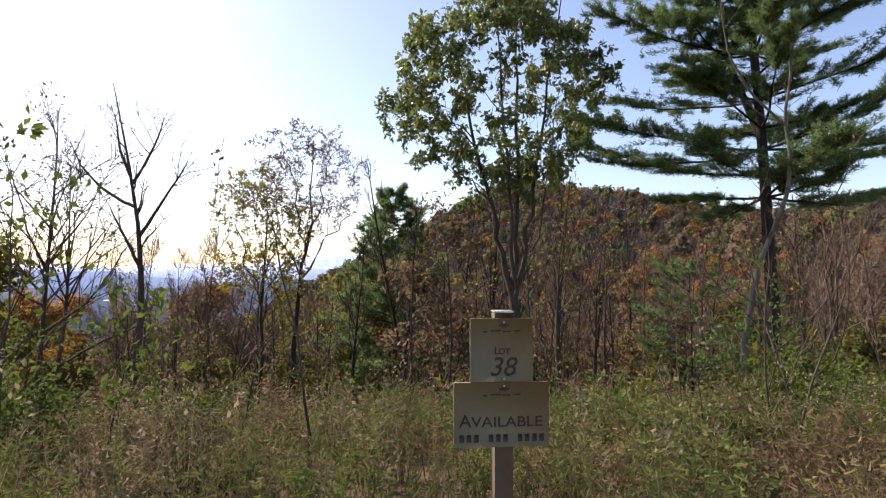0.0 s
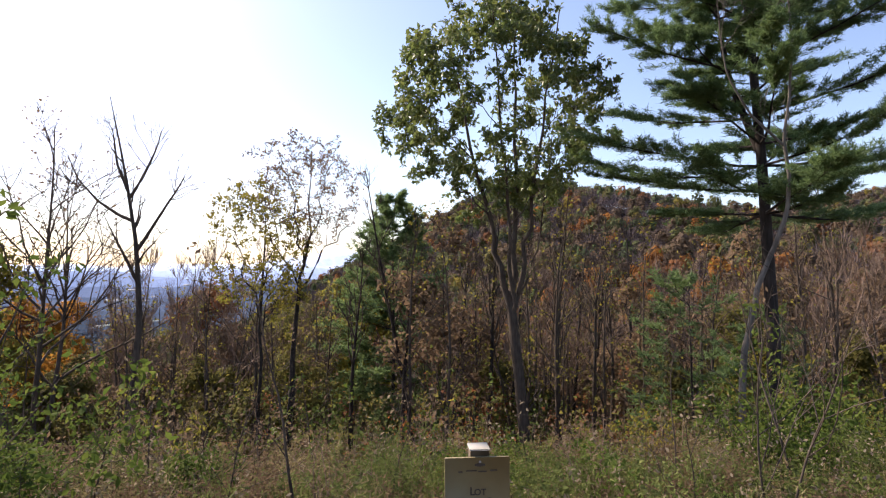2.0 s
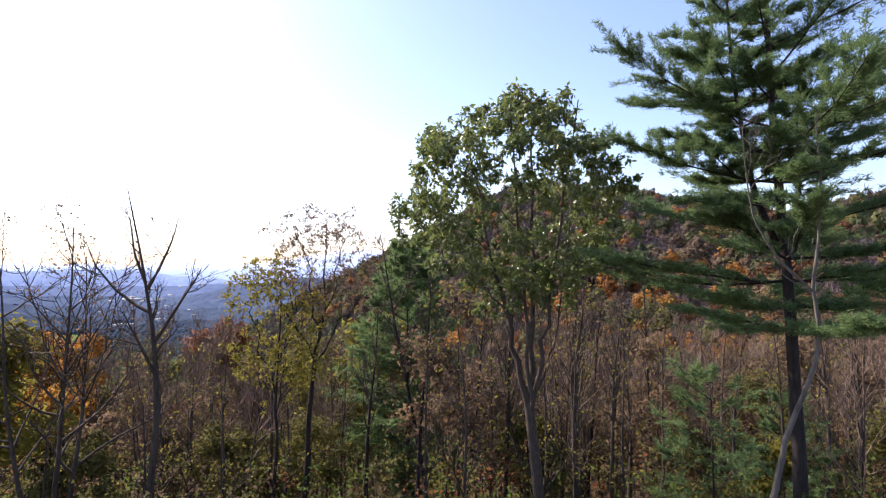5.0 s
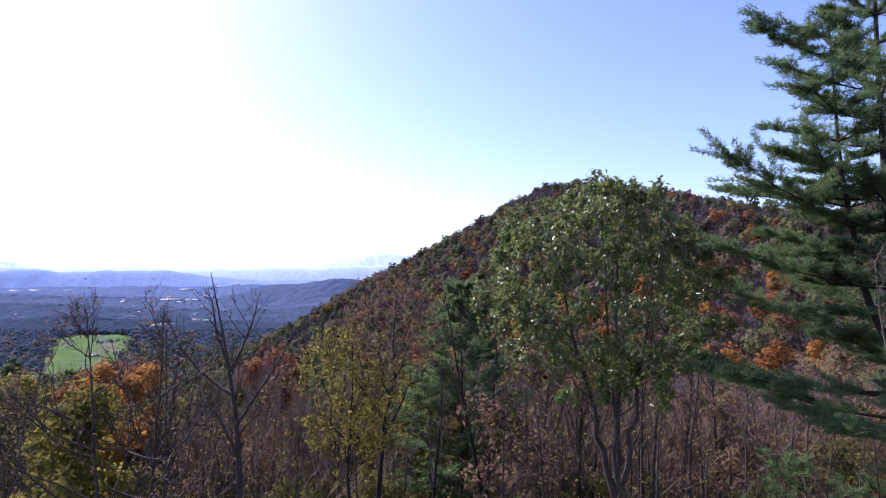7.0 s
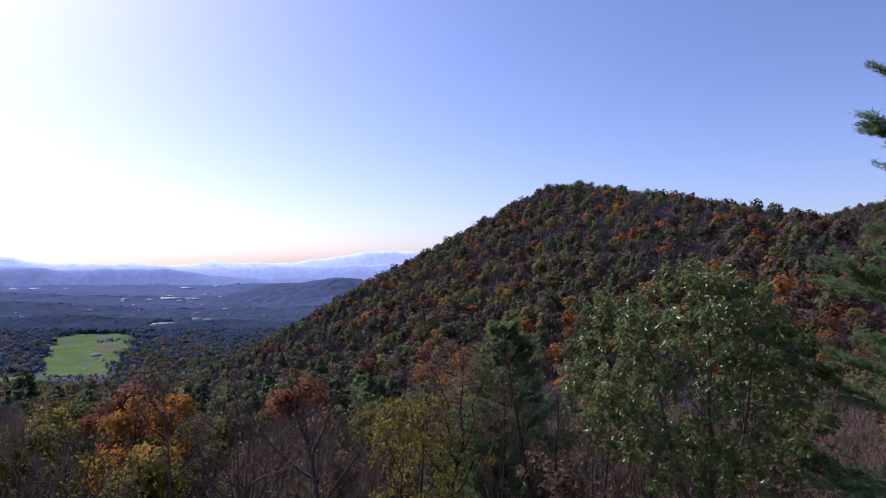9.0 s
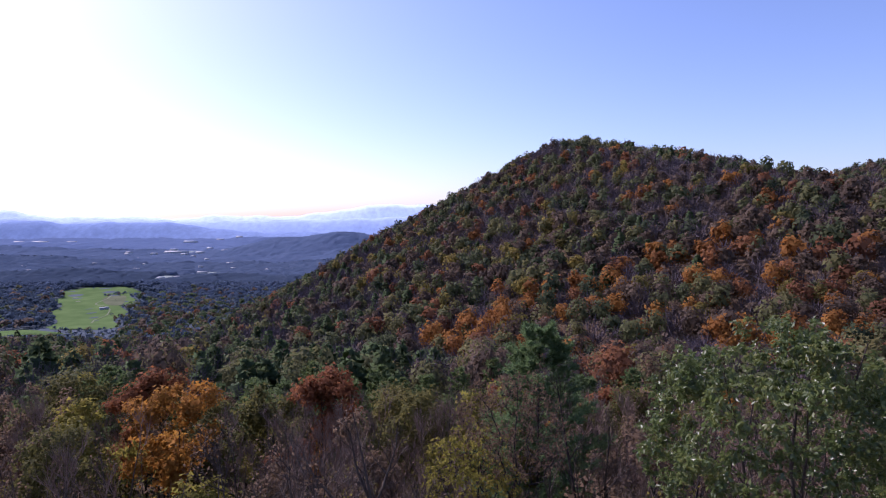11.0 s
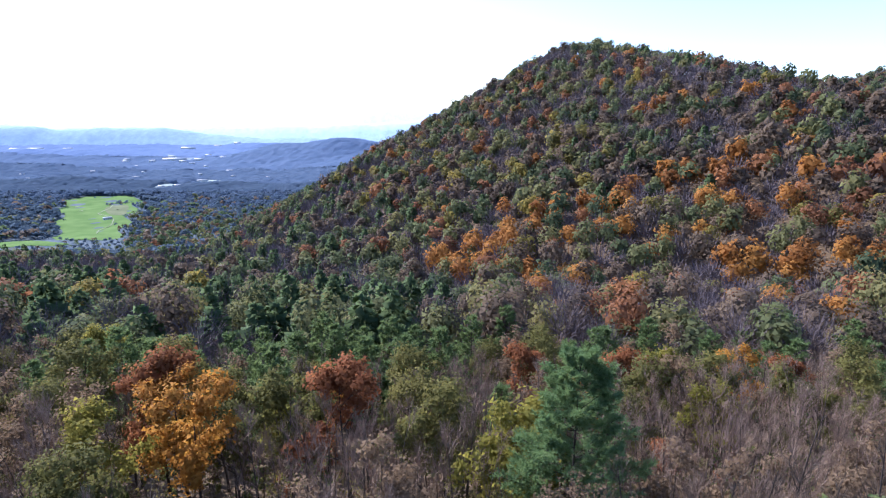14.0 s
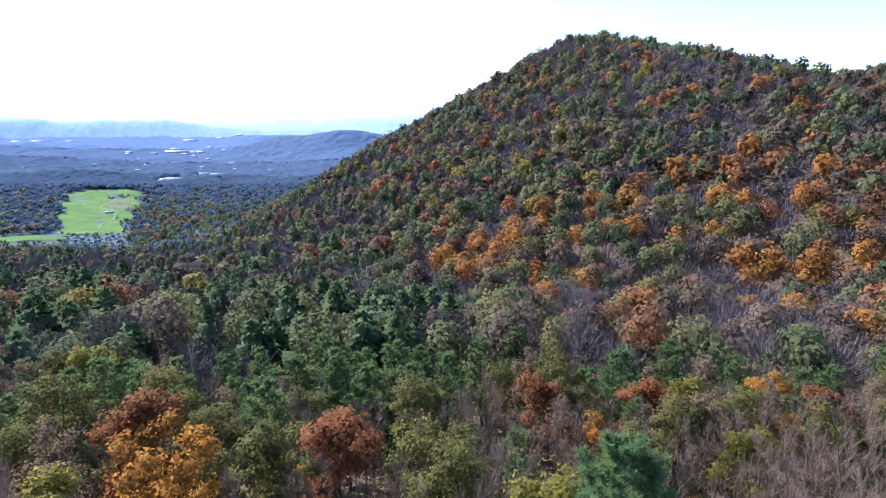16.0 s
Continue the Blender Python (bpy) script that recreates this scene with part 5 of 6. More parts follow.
near_v = near_v[k & ~cleared(near_v)]
pv = rngv.random(len(near_v))
close = (near_v[:, 1] < 1150 + 350 * rngv.random(len(near_v))) & (near_v[:, 0] > -0.62 * near_v[:, 1])
zone = np.where(close, 1, np.where(near_v[:, 1] + rngv.uniform(-150, 150, len(near_v)) > 1480, 2, 0))
# the blue-grey kinds carry painted haze, the others their own leaf colour
for lo, hi, side, mat, word, sd in ((0, 0.74, 0, HAZED_VALLEY, "Haze-tinted blue-grey", 1), (0.74, 0.84, 0, BROWN_HILL, "Brown", 2), (0.84, 0.92, 0, OLIVE_HILL, "Olive-green", 3), (0.92, 1.0, 0, NEEDLE_FAR, "Dark green", 4),
                                    (0, 0.30, 1, HAZED_VALLEY, "Haze-tinted blue-grey", 5), (0.30, 0.48, 1, BROWN_HILL, "Brown", 6), (0.48, 0.70, 1, OLIVE_HILL, "Olive-green", 7), (0.70, 0.72, 1, RUST_HILL, "Rust-red", 8), (0.72, 1.0, 1, NEEDLE_FAR, "Dark green", 9),
                                    (0, 0.90, 2, HAZED_MID, "Haze-tinted blue-grey", 10), (0.90, 1.0, 2, HAZED_VALLEY, "Dark haze-tinted blue-grey", 11)):
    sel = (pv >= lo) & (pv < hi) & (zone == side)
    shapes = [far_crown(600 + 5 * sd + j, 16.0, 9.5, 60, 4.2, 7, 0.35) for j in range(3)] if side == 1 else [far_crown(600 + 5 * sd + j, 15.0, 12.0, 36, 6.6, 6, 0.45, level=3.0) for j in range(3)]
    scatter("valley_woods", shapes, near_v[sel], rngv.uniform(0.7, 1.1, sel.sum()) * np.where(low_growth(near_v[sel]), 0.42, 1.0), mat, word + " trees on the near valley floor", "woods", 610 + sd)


def canopy(y0, y1, step, material, label, seed):
    """The closed roof of far woods: lumpy crowns in a rolling sheet, open over fields and yards."""
    rng = np.random.default_rng(seed)
    xs, ys = np.arange(-0.92 * y1 - 60, 640, step), np.arange(y0, y1 + step, step)
    X, Y = np.meshgrid(xs, ys)
    p = np.column_stack([X.ravel(), Y.ravel()]) + rng.uniform(-0.32, 0.32, (X.size, 2)) * step
    z = ground_z(p[:, 0], p[:, 1])
    lump = rng.uniform(-0.5, 0.5, len(p)) * 10.5 + 2.5 * np.sin(p[:, 0] / 47 + 2 * np.sin(p[:, 1] / 90)) + 2.0 * np.sin(p[:, 1] / 61 + p[:, 0] / 140)
    h = Heap()
    h.add(np.column_stack([p, np.where(cleared(p), z - 3, z + 8.5 + lump)]))
    i = (np.arange(len(ys) - 1)[:, None] * len(xs) + np.arange(len(xs) - 1)[None, :]).ravel()
    h.f.append(np.stack([i, i + 1, i + 1 + len(xs), i + len(xs)], 1))
    return tagged(put("valley_woods", h, material, smooth=True), label, "woods", kind="stuff")


# each band farther off takes a colour with more haze painted in
canopy(1725, 2010, 10, HAZED_MID, "Haze-tinted blue-grey woods of the mid valley", 650)
canopy(2000, 2480, 11, HAZED_FAR, "Haze-tinted blue-grey woods of the far valley", 660)
canopy(2470, 3160, 14, HAZED_PALE, "Haze-tinted pale blue woods at the valley's far end", 670)
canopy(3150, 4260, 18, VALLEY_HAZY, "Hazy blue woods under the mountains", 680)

# ---------------------------------------------------------------- weeds and brush on the lot
def lot_points(n, rng, far=10.5):
    """Random spots on the lot, thicker in clumps."""
    y = 3.0 + (far - 3.0) * rng.random(n) ** 1.1
    x = (rng.random(n) * 2 - 1) * (0.95 * y + 2.5) + 0.35
    clump = np.sin(x * 1.9 + 1.3 * np.sin(y * 1.1)) + np.sin(y * 2.3 - x * 0.8) + 0.8 * np.sin(x * 4.1 + y * 1.7)
    ok = (clump + rng.normal(size=n) * 0.8 > -0.5) & ~((np.abs(x - 0.5) < 0.45) & (y < 3.3))
    # thinner growth on the rest of the lot, all round
    m = n // 2
    u, v = rng.uniform(-17, 17, m), rng.uniform(-7, 12, m)
    out = (np.abs(u - 0.35) > 0.95 * v + 2.5) | (v < 3.0)
    out &= ~((v > -0.5) & (v < 3.2) & (np.abs(u - 0.3) < 1.0 * v + 1.4))
    return np.concatenate([x[ok], u[out]]), np.concatenate([y[ok], v[out]])


def weeds():
    rng = np.random.default_rng(71)
    x, y = lot_points(3600, rng)
    n = len(x)
    p0 = np.column_stack([x, y, ground_z(x, y)])
    patch = np.sin(x * 0.7 + 2) + np.sin(y * 1.2 + x * 0.5)
    hgt = rng.uniform(0.4, 1.0, n) * np.interp(y, [3, 5, 6.5, 9, 11], [0.86, 0.78, 0.78, 1.0, 1.15]) * (1 + 0.40 * patch / 2) * (1 + 0.55 * (rng.random(n) < 0.10))
    lean = rng.normal(size=(n, 2)) * 0.13
    p1 = p0 + np.column_stack([lean * hgt[:, None], hgt])
    sort = rng.random(n) + 0.35 * np.sin(x * 0.8 + 1.1 + 0.6 * np.sin(y)) + np.where(x < -1.2, 0.12, -0.08)
    for lo, hi, mat, name, k, reach, wide, label in ((-9, 0.36, DRY, "dry_weeds", 13, 0.10, 0.008, "Tan dry goldenrod and grass stems"), (0.36, 0.52, BROWN, "brown_weeds", 10, 0.13, 0.008, "Brown branching dead weed stems"),
                                                     (0.52, 9, GREEN_WEED, "green_weeds", 15, 0.09, 0.013, "Green weeds and briars among dry grass")):
        mask = (sort >= lo) & (sort < hi)
        h = Heap()
        a, b = p0[mask], p1[mask]
        m = len(a)
        spikes(h, a, b, 0.0045)
        f = rng.uniform(0.2, 1.0, (m, k, 1))
        at = (a[:, None] + (b - a)[:, None] * f).reshape(-1, 3)
        w = unit(rng.normal(size=(m * k, 3)) * [1, 1, 0.6] + [0, 0, 0.9])
        blades(h, at, at + w * reach * rng.uniform(0.4, 1.3, (m * k, 1)), wide, rng)
        tagged(put(name, h, mat), label, "weeds", kind="stuff")
    # plumes of seed fluff on the dry stems
    h = Heap()
    sel = np.flatnonzero(sort < 0.5)[::4]
    top, k = p1[sel], 16
    at = (top[:, None] + rng.normal(size=(len(sel), k, 3)) * [0.045, 0.045, 0.08]).reshape(-1, 3)
    leaves(h, at, 0.040, rng, 0.0)
    tagged(put("seed_heads", h, FLUFF), "Pale fluffy seed heads on dry goldenrod", "weeds", kind="stuff")
    # brambles in leafy mounds
    n = 56000
    y = 3.0 + 7.5 * rng.random(n) ** 1.1
    x = (rng.random(n) * 2 - 1) * (0.95 * y + 2.5) + 0.35
    thick = np.sin(x * 0.9 + 0.6) + np.sin(y * 1.3 + x * 0.4) + 0.6 * np.sin(x * 2.3 + y) + np.where(np.abs(x - 0.6) < 1.3, -1.3, 0.2) + np.where(x < -1.5, 0.5, 0)
    top = (0.14 + 0.34 * np.clip(thick + 0.6, 0, 2.4)) * np.interp(y, [3, 5, 7, 10], [1.05, 0.9, 0.85, 1.2])
    at = np.column_stack([x, y, ground_z(x, y) + np.sqrt(rng.random(n)) * top + 0.03])
    for lo, hi, mat, size, label in ((-0.6, 0.1, BROWN, 0.042, "Withered brown bramble leaves"), (0.1, 1.1, GREEN_WEED, 0.048, "Dull green bramble leaves on the lot"), (1.1, 9, SHRUB, 0.054, "Fresh green bramble leaves on the lot")):
        h = Heap()
        leaves(h, at[(thick >= lo) & (thick < hi)], size, rng, 0.15)
        tagged(put("bramble", h, mat), label, "weeds", kind="stuff")
    # bushy mounds of goldenrod and other weeds, dying back
    spots = jittered(-11, 11.5, 3.1, 11.5, 0.62, rng)
    spots = spots[(np.abs(spots[:, 0] - 0.35) < 0.95 * spots[:, 1] + 1.5) & (rng.random(len(spots)) < 0.85) & ~((np.abs(spots[:, 0] - 0.52) < 0.5) & (spots[:, 1] < 3.5))]
    tone = np.sin(spots[:, 0] * 1.1 + 0.7) + np.sin(spots[:, 1] * 0.9 + spots[:, 0] * 0.6) + rng.normal(size=len(spots)) * 0.8
    for lo, hi, mat, name, label in ((-9, -0.9, BROWN, "brown_weeds", "Bushy brown weeds dying back"), (-0.9, -0.1, DRY, "dry_weeds", "Bushy tan goldenrod gone to seed"), (-0.1, 1.0, GREEN_WEED, "green_weeds", "Feathery green goldenrod mounds"), (1.0, 9, SHRUB, "green_weeds", "Leafy green weeds in mounds")):
        g = Heap()
        for x0, y0 in spots[(tone >= lo) & (tone < hi)]:
            R, H = rng.uniform(0.34, 0.72), rng.uniform(0.45, 1.0) * np.interp(y0, [3, 4, 6, 9, 11.5], [0.62, 0.72, 0.86, 1.0, 1.2])
            z0 = float(ground_z(x0, y0))
            m = 24
            d = rng.normal(size=(m, 2)) * 0.42
            tops = np.column_stack([x0 + d * R, z0 + H * rng.uniform(0.75, 1.12, m) * (1 - 0.22 * (d ** 2).sum(1)).clip(0.4, 1)])
            feet = np.column_stack([x0 + d * R * 0.35, np.full(m, z0)])
            feet[:, 1], tops[:, 1] = y0 + d[:, 1] * R * 0.35, y0 + d[:, 1] * R
            spikes(g, feet, tops, 0.0038)
            k = rng.integers(0, m, 460)
            f = rng.uniform(0.30, 1.03, (460, 1))
            p = feet[k] + (tops[k] - feet[k]) * f + rng.normal(size=(460, 3)) * 0.022
            w = unit(np.column_stack([rng.normal(size=(460, 2)), rng.uniform(-0.2, 1.1, 460)]))
            blades(g, p, p + w * 0.058 * rng.uniform(0.6, 1.4, (460, 1)), 0.017, rng)
        tagged(put(name, g, mat), label, "weeds", kind="stuff")
    # grass floor
    h = Heap()
    x, y = lot_points(6000, rng, 11.0)
    n = len(x)
    p = np.column_stack([x, y, ground_z(x, y)])
    d = rng.normal(size=(n, 3)) * [0.4, 0.4, 0.1] + [0, 0, 1]
    blades(h, p, p + d * rng.uniform(0.12, 0.5, (n, 1)), 0.010, rng)
    tagged(put("grass", h, DRY), "Tangled tan grass on the lot", "grass", kind="stuff")


weeds()
# young trees standing in the weeds
for seed, x, y, H, mat, n, label in ((901, -2.75, 4.1, 3.0, SHRUB, 150, "Young sapling with drooping green leaves"), (913, -2.65, 5.4, 2.1, SHRUB, 240, "Young sapling with drooping green leaves"), (914, -3.4, 5.0, 2.6, SHRUB, 90, "Young sapling with drooping green leaves"), (902, -4.6, 7.6, 2.5, SHRUB, 110, "Young sapling with drooping green leaves"), (903, -1.45, 5.4, 1.9, BROWN, 30, "Thin sapling with a few withered leaves"),
                                     (904, -0.9, 7.4, 2.5, BROWN, 40, "Thin sapling with a few withered leaves"), (905, 5.0, 7.2, 2.6, SHRUB, 120, "Young sapling with drooping green leaves"), (906, 3.6, 6.6, 2.2, BROWN, 30, "Thin sapling with a few withered leaves"),
                                     (907, 1.9, 7.0, 1.5, FLUFF, 50, "Thin stalk with pale fluffy tufts"), (908, 0.1, 6.0, 1.4, FLUFF, 40, "Thin stalk with pale fluffy tufts"), (909, 2.9, 5.0, 1.3, FLUFF, 60, "Thin stalk with pale fluffy tufts"),
                                     (910, -2.6, 6.4, 1.6, FLUFF, 60, "Thin stalk with pale fluffy tufts"), (911, -6.2, 7.0, 2.2, RUST, 70, "Small sapling with rust-red leaves"), (912, 6.4, 6.4, 2.3, SHRUB, 110, "Young sapling with drooping green leaves")):
    plant("sapling", broadleaf(seed, H, 0.014, 0.35, 0.75, 9, n, 0.085 if mat is SHRUB else 0.05, 55, 3, 0.18, 3, clump=0.04, wobble=0.09), (BARK, mat), (x, y), label, "sapling", "saplings in the weeds", parts=("stem", "crown"))

for seed, x, y, H, stems, label in ((921, 3.35, 4.5, 2.5, 2, "Pale branching sapling almost bare of leaves"), (922, -0.75, 5.0, 2.6, 1, "Slender branching sapling almost bare of leaves"), (923, 4.4, 5.6, 2.8, 1, "Slender branching sapling almost bare of leaves")):
    plant("sapling", broadleaf(seed, H, 0.020, 0.30, 1.5, 5, 26, 0.05, 48, 2, 0.28, 2, stems, clump=0.04, wobble=0.06), (BARK, BROWN), (x, y), label, "sapling", "saplings in the weeds", parts=("stem", "crown"))


def bush(seed, H, R, n, leaf, twigs=60):
    rng = np.random.default_rng(seed)
    wood, crown = Heap(), Heap()
    b1, b0 = [], []
    for _ in range(9):
        a = rng.uniform(0, 6.28)
        q = limb((0, 0, -0.1), (0.45 * math.cos(a), 0.45 * math.sin(a), 1), H * rng.uniform(0.65, 1.05), rng, 6, 0.1, 0.14)
        tube(wood, q, np.linspace(0.018, 0.004, 6), 4)
        pb = along(q, rng.uniform(0.25, 1.0, 12))
        w = unit(rng.normal(size=(12, 3)) + [0, 0, 0.3])
        b0.append(pb)
        b1.append(pb + w * R * rng.uniform(0.3, 0.8, (12, 1)))
    b0, b1 = np.concatenate(b0), np.concatenate(b1)
    spikes(wood, b0, b1, 0.006)
    i = rng.integers(0, len(b0), n)
    leaves(crown, b0[i] + (b1[i] - b0[i]) * rng.uniform(0.2, 1.1, (n, 1)) + rng.normal(size=(n, 3)) * 0.05, leaf, rng, 0.3)
    return wood, crown


BUSHES = [
    (bush(801, 2.6, 0.9, 1100, 0.12), (BARK, SHRUB), "Green-leaved shrub at the edge of the weeds",
     [(-3.3, 5.2, 0.48), (-4.3, 6.1, 0.6), (-2.1, 6.4, 0.42), (-5.4, 7.4, 0.7), (4.3, 5.9, 0.5), (5.5, 7.4, 0.72), (6.6, 8.0, 0.85), (3.0, 4.6, 0.3), (9.6, 11.0, 1.2), (11.5, 12.6, 1.15), (-11.5, 11.2, 1.2), (-8.4, 10.2, 1.0), (13.8, 11.8, 1.1), (-3.6, 7.2, 0.5), (-5.2, 6.6, 0.55), (-6.8, 8.0, 0.7), (7.6, 8.2, 0.6), (5.6, 6.8, 0.45), (-13.8, 13.5, 1.6), (8.4, 13.2, 1.4), (-9.6, 14.0, 1.6), (-7.2, 13.4, 1.4), (-11.6, 15.0, 1.7), (10.4, 14.2, 1.6), (12.6, 15.2, 1.7)]),
    (bush(802, 2.8, 0.8, 520, 0.11), (BARK, YELLOW), "Twiggy shrub with yellowing leaves",
     [(-6.2, 6.6, 0.55), (6.9, 6.6, 0.5), (3.6, 7.6, 0.5), (10.6, 9.6, 0.9), (-11.2, 14.0, 1.1), (15.5, 14.5, 1.2), (-9.8, 8.2, 0.7), (12.4, 9.0, 0.8), (-5.4, 14.6, 1.4), (9.4, 12.4, 1.4), (14.2, 14.0, 1.6)]),
    (bush(803, 2.4, 0.8, 600, 0.11), (BARK_DARK, RUST), "Rust-leaved shrub among dry weeds", [(-4.9, 5.2, 0.4), (-6.9, 7.6, 0.6), (-13.5, 12.0, 1.1), (-15.5, 15.5, 1.5), (8.0, 15.0, 1.0), (12.2, 16.0, 1.1), (-7.0, 14.5, 0.9), (-15.2, 11.2, 1.0)]),
    (bush(804, 2.2, 0.7, 200, 0.10), (TWIG, BROWN), "Brown twiggy brush with few leaves",
     [(-0.6, 5.6, 0.45), (1.9, 5.4, 0.42), (-1.6, 4.6, 0.36), (2.6, 6.6, 0.5), (0.4, 7.4, 0.55), (-3.0, 7.6, 0.6), (4.4, 8.4, 0.65), (-9.0, 12.0, 1.0), (-9.8, 15.8, 1.1), (10.2, 15.2, 1.1), (-1.8, 8.4, 0.6), (3.2, 8.6, 0.6), (1.6, 9.6, 0.7), (-4.4, 9.6, 0.8)]),
]
for heaps, mats, label, spots in BUSHES:
    first = None
    for i, (x, y, s) in enumerate(spots):
        if first is None:
            first = plant("shrub", heaps, mats, (x, y), label, "shrub", "shrubs along the lot's edge", 0.0, s, ("stem", "crown"))
        else:
            c = copy_thing(first, pose(x, y, float(ground_z(x, y)), 0, 0, 77 * i))
            c.scale = (s, s, s)

# ---------------------------------------------------------------- golf course and buildings in the valley
TURF = plain_material("mown_turf", (0.075, 0.125, 0.042), (0.115, 0.17, 0.062), 0.9, 0.02, gloss=0.0)


def lawn():
    h = Heap()
    ys = np.linspace(1008, 1715, 90)
    half = np.interp(ys, [1010, 1040, 1300, 1540, 1690, 1712], [40, 62, 84, 112, 92, 50]) * (1 + 0.16 * np.sin(ys / 31))
    cx = np.interp(ys, [p[1] for p in COURSE], [p[0] for p in COURSE])
    s = np.linspace(-1, 1, 15)
    X, Y = cx[:, None] + half[:, None] * s[None], np.broadcast_to(ys[:, None], (90, 15))
    h.add(np.stack([X, Y, ground_z(X, Y) + 0.8], -1))
    i = (np.arange(89)[:, None] * 15 + np.arange(14)[None]).ravel()
    h.f.append(np.stack([i, i + 1, i + 16, i + 15], 1))
    return tagged(put("fairway", h, TURF, smooth=True), "Bright green mown golf fairway in the valley", "lawn", kind="structure")


def green(cx, cy, rx, ry):
    h = Heap()
    a = np.linspace(0, 2 * np.pi, 49)[:-1]
    wob = 1 + 0.13 * np.sin(3 * a + 1) + 0.08 * np.sin(5 * a + 2)
    rings = np.linspace(0.02, 1, 14)
    X, Y = cx + rx * rings[:, None] * (wob * np.cos(a))[None], cy + ry * rings[:, None] * (wob * np.sin(a))[None]
    h.add(np.stack([X, Y, ground_z(X, Y) + 0.8], -1))
    i = (np.arange(13)[:, None] * 48 + np.arange(48)[None]).ravel()
    j = (np.arange(13)[:, None] * 48 + (np.arange(48)[None] + 1) % 48).ravel()
    h.f.append(np.stack([i, j, j + 48, i + 48], 1))
    return tagged(put("putting_green", h, TURF, smooth=True), "Small mown green below the fairway", "lawn", kind="structure")


lawn()
green(-800, 968, 98, 36)
ROUGH = plain_material("tan_rough_grass", (0.100, 0.115, 0.066), (0.140, 0.150, 0.088), 0.95, 0.03, gloss=0.0)
SAND = plain_material("pale_bunker_sand", (0.17, 0.19, 0.12), (0.22, 0.235, 0.155), 0.9, 0.2, gloss=0.0)
FIELD = plain_material("pale_field_grass", (0.20, 0.245, 0.235), (0.27, 0.31, 0.28), 0.95, 0.02, gloss=0.0)


def mown(name, cx, cy, rx, ry, lift, material, label, category, lean=0.0):
    """A rounded plot of ground, slightly uneven in outline."""
    h = Heap()
    a = np.linspace(0, 2 * np.pi, 41)[:-1]
    wob = 1 + 0.14 * np.sin(2 * a + cx) + 0.09 * np.sin(3 * a + cy)
    rings = np.linspace(0.05, 1, 6)
    Y = cy + ry * rings[:, None] * (wob * np.sin(a))[None]
    X = cx + rx * rings[:, None] * (wob * np.cos(a))[None] + lean * (Y - cy)
    h.add(np.stack([X, Y, ground_z(X, Y) + lift], -1))
    i = (np.arange(5)[:, None] * 40 + np.arange(40)[None]).ravel()
    j = (np.arange(5)[:, None] * 40 + (np.arange(40)[None] + 1) % 40).ravel()
    h.f.append(np.stack([i, j, j + 40, i + 40], 1))
    h.f.append(np.arange(40)[None, :])
    return tagged(put(name, h, material, smooth=True), label, category, kind="structure")


mown("rough_patch", -862, 1425, 34, 92, 1.2, ROUGH, "Tan rough grass between the fairways", "grass", -0.55)
for cx, cy, rx, ry in ((-1010, 1490, 6, 8), (-935, 1390, 5, 7), (-830, 1560, 6, 9)):
    mown("bunker", cx, cy, rx, ry, 1.5, SAND, "Pale sand bunker on the golf course", "bunker")
for cx, cy, rx, ry in FIELDS:
    mown("field", cx, cy, rx * 0.9, ry * 0.9, 1.0, FIELD, "Pale open field among valley woods", "field")


def cart_path(points, width):
    p = along(np.array(points, float), np.linspace(0, 1, 24))[:, :2]
    t = unit(np.gradient(p, axis=0))
    side = np.stack([-t[:, 1], t[:, 0]], 1) * width / 2
    h = Heap()
    for e in (p + side, p - side):
        h.add(np.column_stack([e, ground_z(e[:, 0], e[:, 1]) + 1.6]))
    i = np.arange(23)
    h.f.append(np.stack([i, i + 1, i + 25, i + 24], 1))
    return tagged(put("cart_path", h, SAND), "Pale path winding over the golf course", "path", kind="structure")


cart_path([(-700, 1075, 0), (-730, 1130, 0), (-742, 1195, 0), (-772, 1255, 0), (-800, 1290, 0)], 2.6)
cart_path([(-800, 1290, 0), (-868, 1350, 0), (-890, 1440, 0), (-935, 1530, 0)], 2.6)
WALL = plain_material("pale_siding", (0.55, 0.55, 0.53), (0.68, 0.68, 0.66), 0.7, 0.8)
ROOF = plain_material("pale_roofing", (0.36, 0.36, 0.36), (0.48, 0.47, 0.46), 0.85, 1.5)
GLASS = plain_material("dark_panes", (0.02, 0.025, 0.03), (0.03, 0.035, 0.04), 0.1, 1.0)


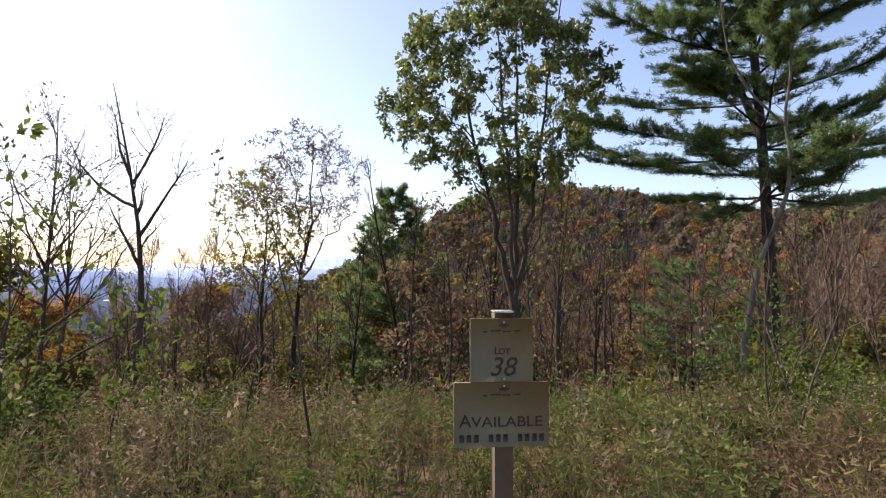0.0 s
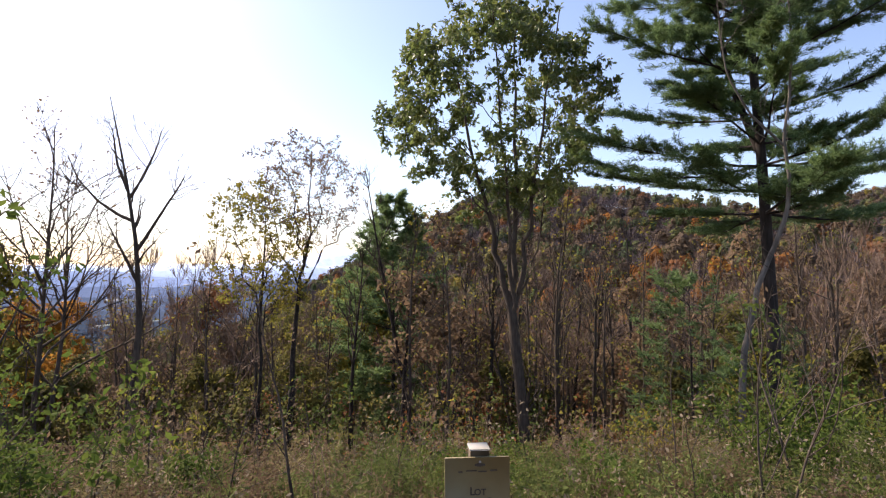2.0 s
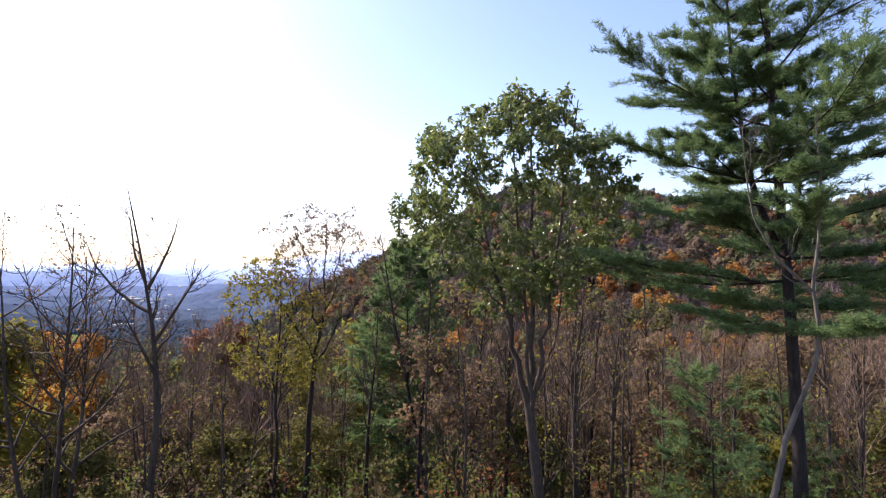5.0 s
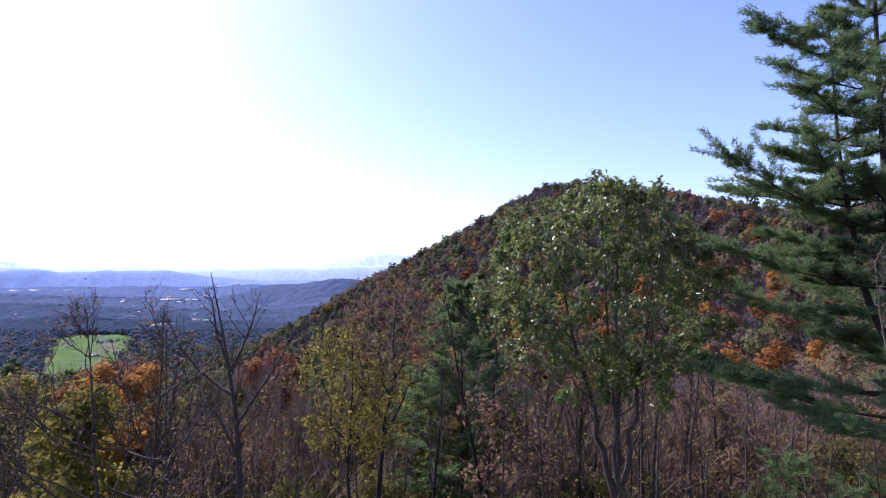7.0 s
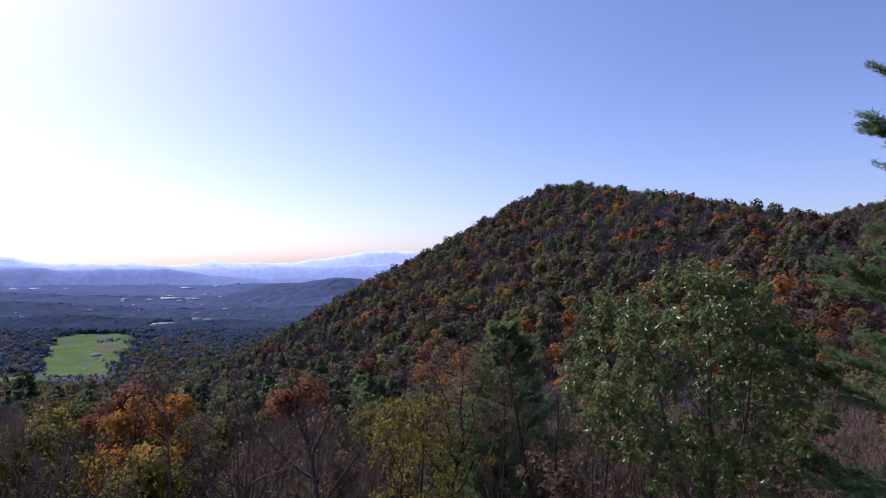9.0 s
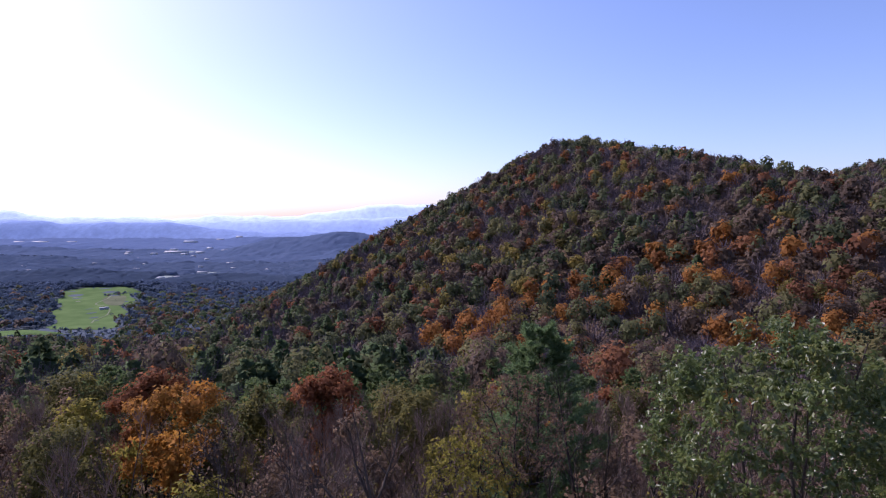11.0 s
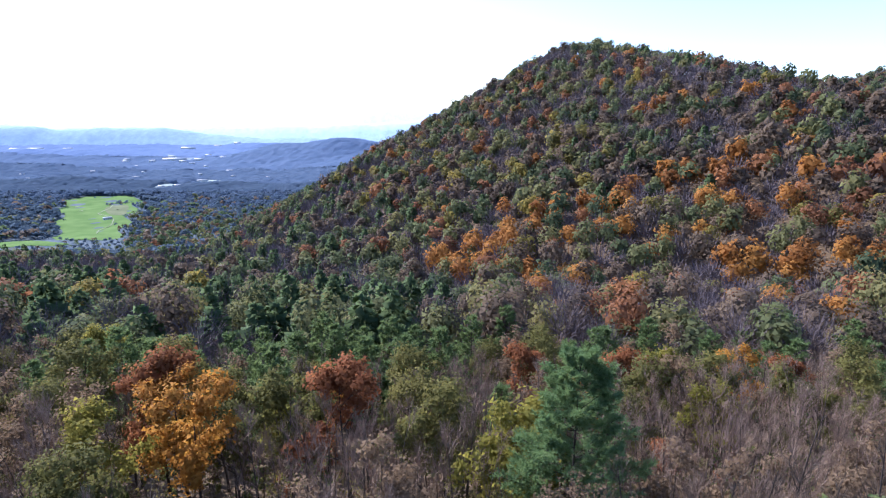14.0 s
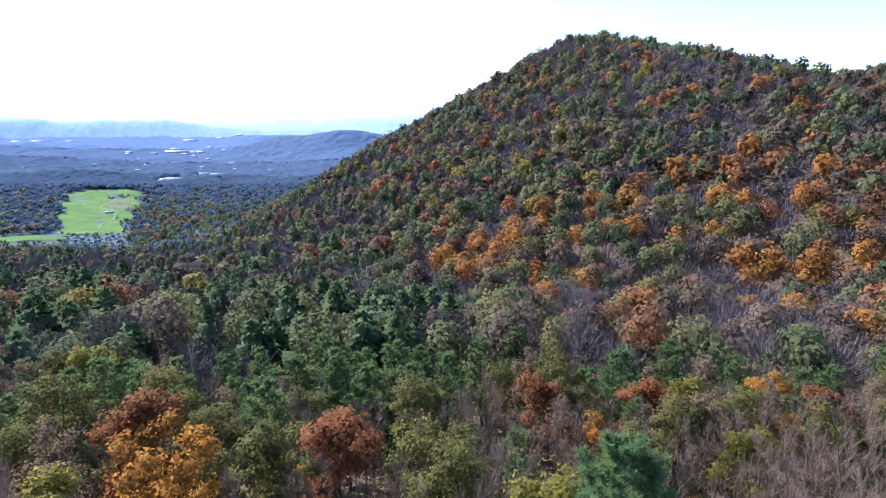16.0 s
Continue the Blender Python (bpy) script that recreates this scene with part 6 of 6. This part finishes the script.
def house(x, y, w, d, hgt, turn, label):
    ob = base("house", (x, y, float(ground_z(x, y)) - 0.3), label, "house", "houses in the valley")
    ob.rotation_euler = (0, 0, radians(turn))
    walls = Heap()
    block(walls, 0, 0, hgt / 2, w, d, hgt, 0.02)
    put("wall", walls, WALL, ob)
    r = Heap()
    e, t = 0.5, hgt + d * 0.28
    v = [(-w / 2 - e, -d / 2 - e, hgt), (w / 2 + e, -d / 2 - e, hgt), (w / 2 + e, d / 2 + e, hgt), (-w / 2 - e, d / 2 + e, hgt), (-w / 2 - e, 0, t), (w / 2 + e, 0, t)]
    r.add(v, [(0, 1, 5, 4), (2, 3, 4, 5)], [(1, 2, 5), (3, 0, 4)], [(3, 2, 1, 0)])
    put("roof", r, ROOF, ob)
    for i in range(max(2, int(w / 4))):
        g = Heap()
        block(g, -w / 2 + (i + 0.5) * w / max(2, int(w / 4)), -d / 2 - 0.02, hgt * 0.55, 1.3, 0.06, 1.5, 0.02)
        put("window", g, GLASS, ob)
    return ob


for x, y, w, d, hh, turn in ((-364, 588, 13, 9, 5.5, 20), (-240, 550, 9, 8, 6, -15), (-790, 1262, 18, 9, 4, 30), (-880, 1740, 16, 10, 5, 60)):
    house(x, y, w, d, hh, turn, "Pale-sided house with a pale grey gabled roof among trees")
# the town, scattered over the valley
TOWN = ((-918, 2080, 46, 16, 9, 10), (-984, 1900, 34, 14, 8, -20), (-940, 1925, 24, 12, 8, 15), (-1203, 2140, 30, 14, 8, 25), (-1400, 2150, 20, 12, 9, 0), (-860, 2240, 22, 12, 11, 0), (-1020, 2300, 20, 12, 11, 30),
        (-1300, 2380, 22, 12, 11, -30), (-1424, 2560, 26, 14, 12, 0), (-943, 2420, 30, 14, 12, 12), (-1130, 2620, 26, 14, 13, -12), (-1250, 2740, 30, 14, 13, 22), (-1350, 2860, 44, 18, 14, 0), (-1440, 2960, 150, 40, 15, 4),
        (-1300, 2940, 60, 24, 15, -6), (-1530, 2900, 40, 20, 14, 15), (-1180, 2960, 36, 20, 14, 20), (-1660, 2880, 36, 18, 14, -10), (-1720, 3000, 40, 20, 14, 0), (-1560, 3180, 50, 24, 15, 8), (-1380, 3250, 44, 22, 15, -16),
        (-2600, 3540, 120, 40, 18, 5), (-2780, 3600, 90, 34, 18, -5), (-2450, 3620, 70, 30, 18, 12), (-1700, 3700, 110, 36, 18, 0), (-1560, 3850, 60, 30, 20, 10), (-1480, 4000, 50, 40, 34, 0), (-1500, 2350, 20, 12, 11, 40),
        (-700, 2180, 22, 12, 10, -25), (-1560, 2050, 22, 12, 9, 30), (-1750, 2280, 24, 12, 10, 0))
for x, y, w, d, hh, turn in TOWN:
    house(x, y, w * 0.8, d, min(hh, 11.5), turn, "Long pale building in the valley town")
house(623, 852, 34, 14, 9, -35, "Large house on the wooded ridge")
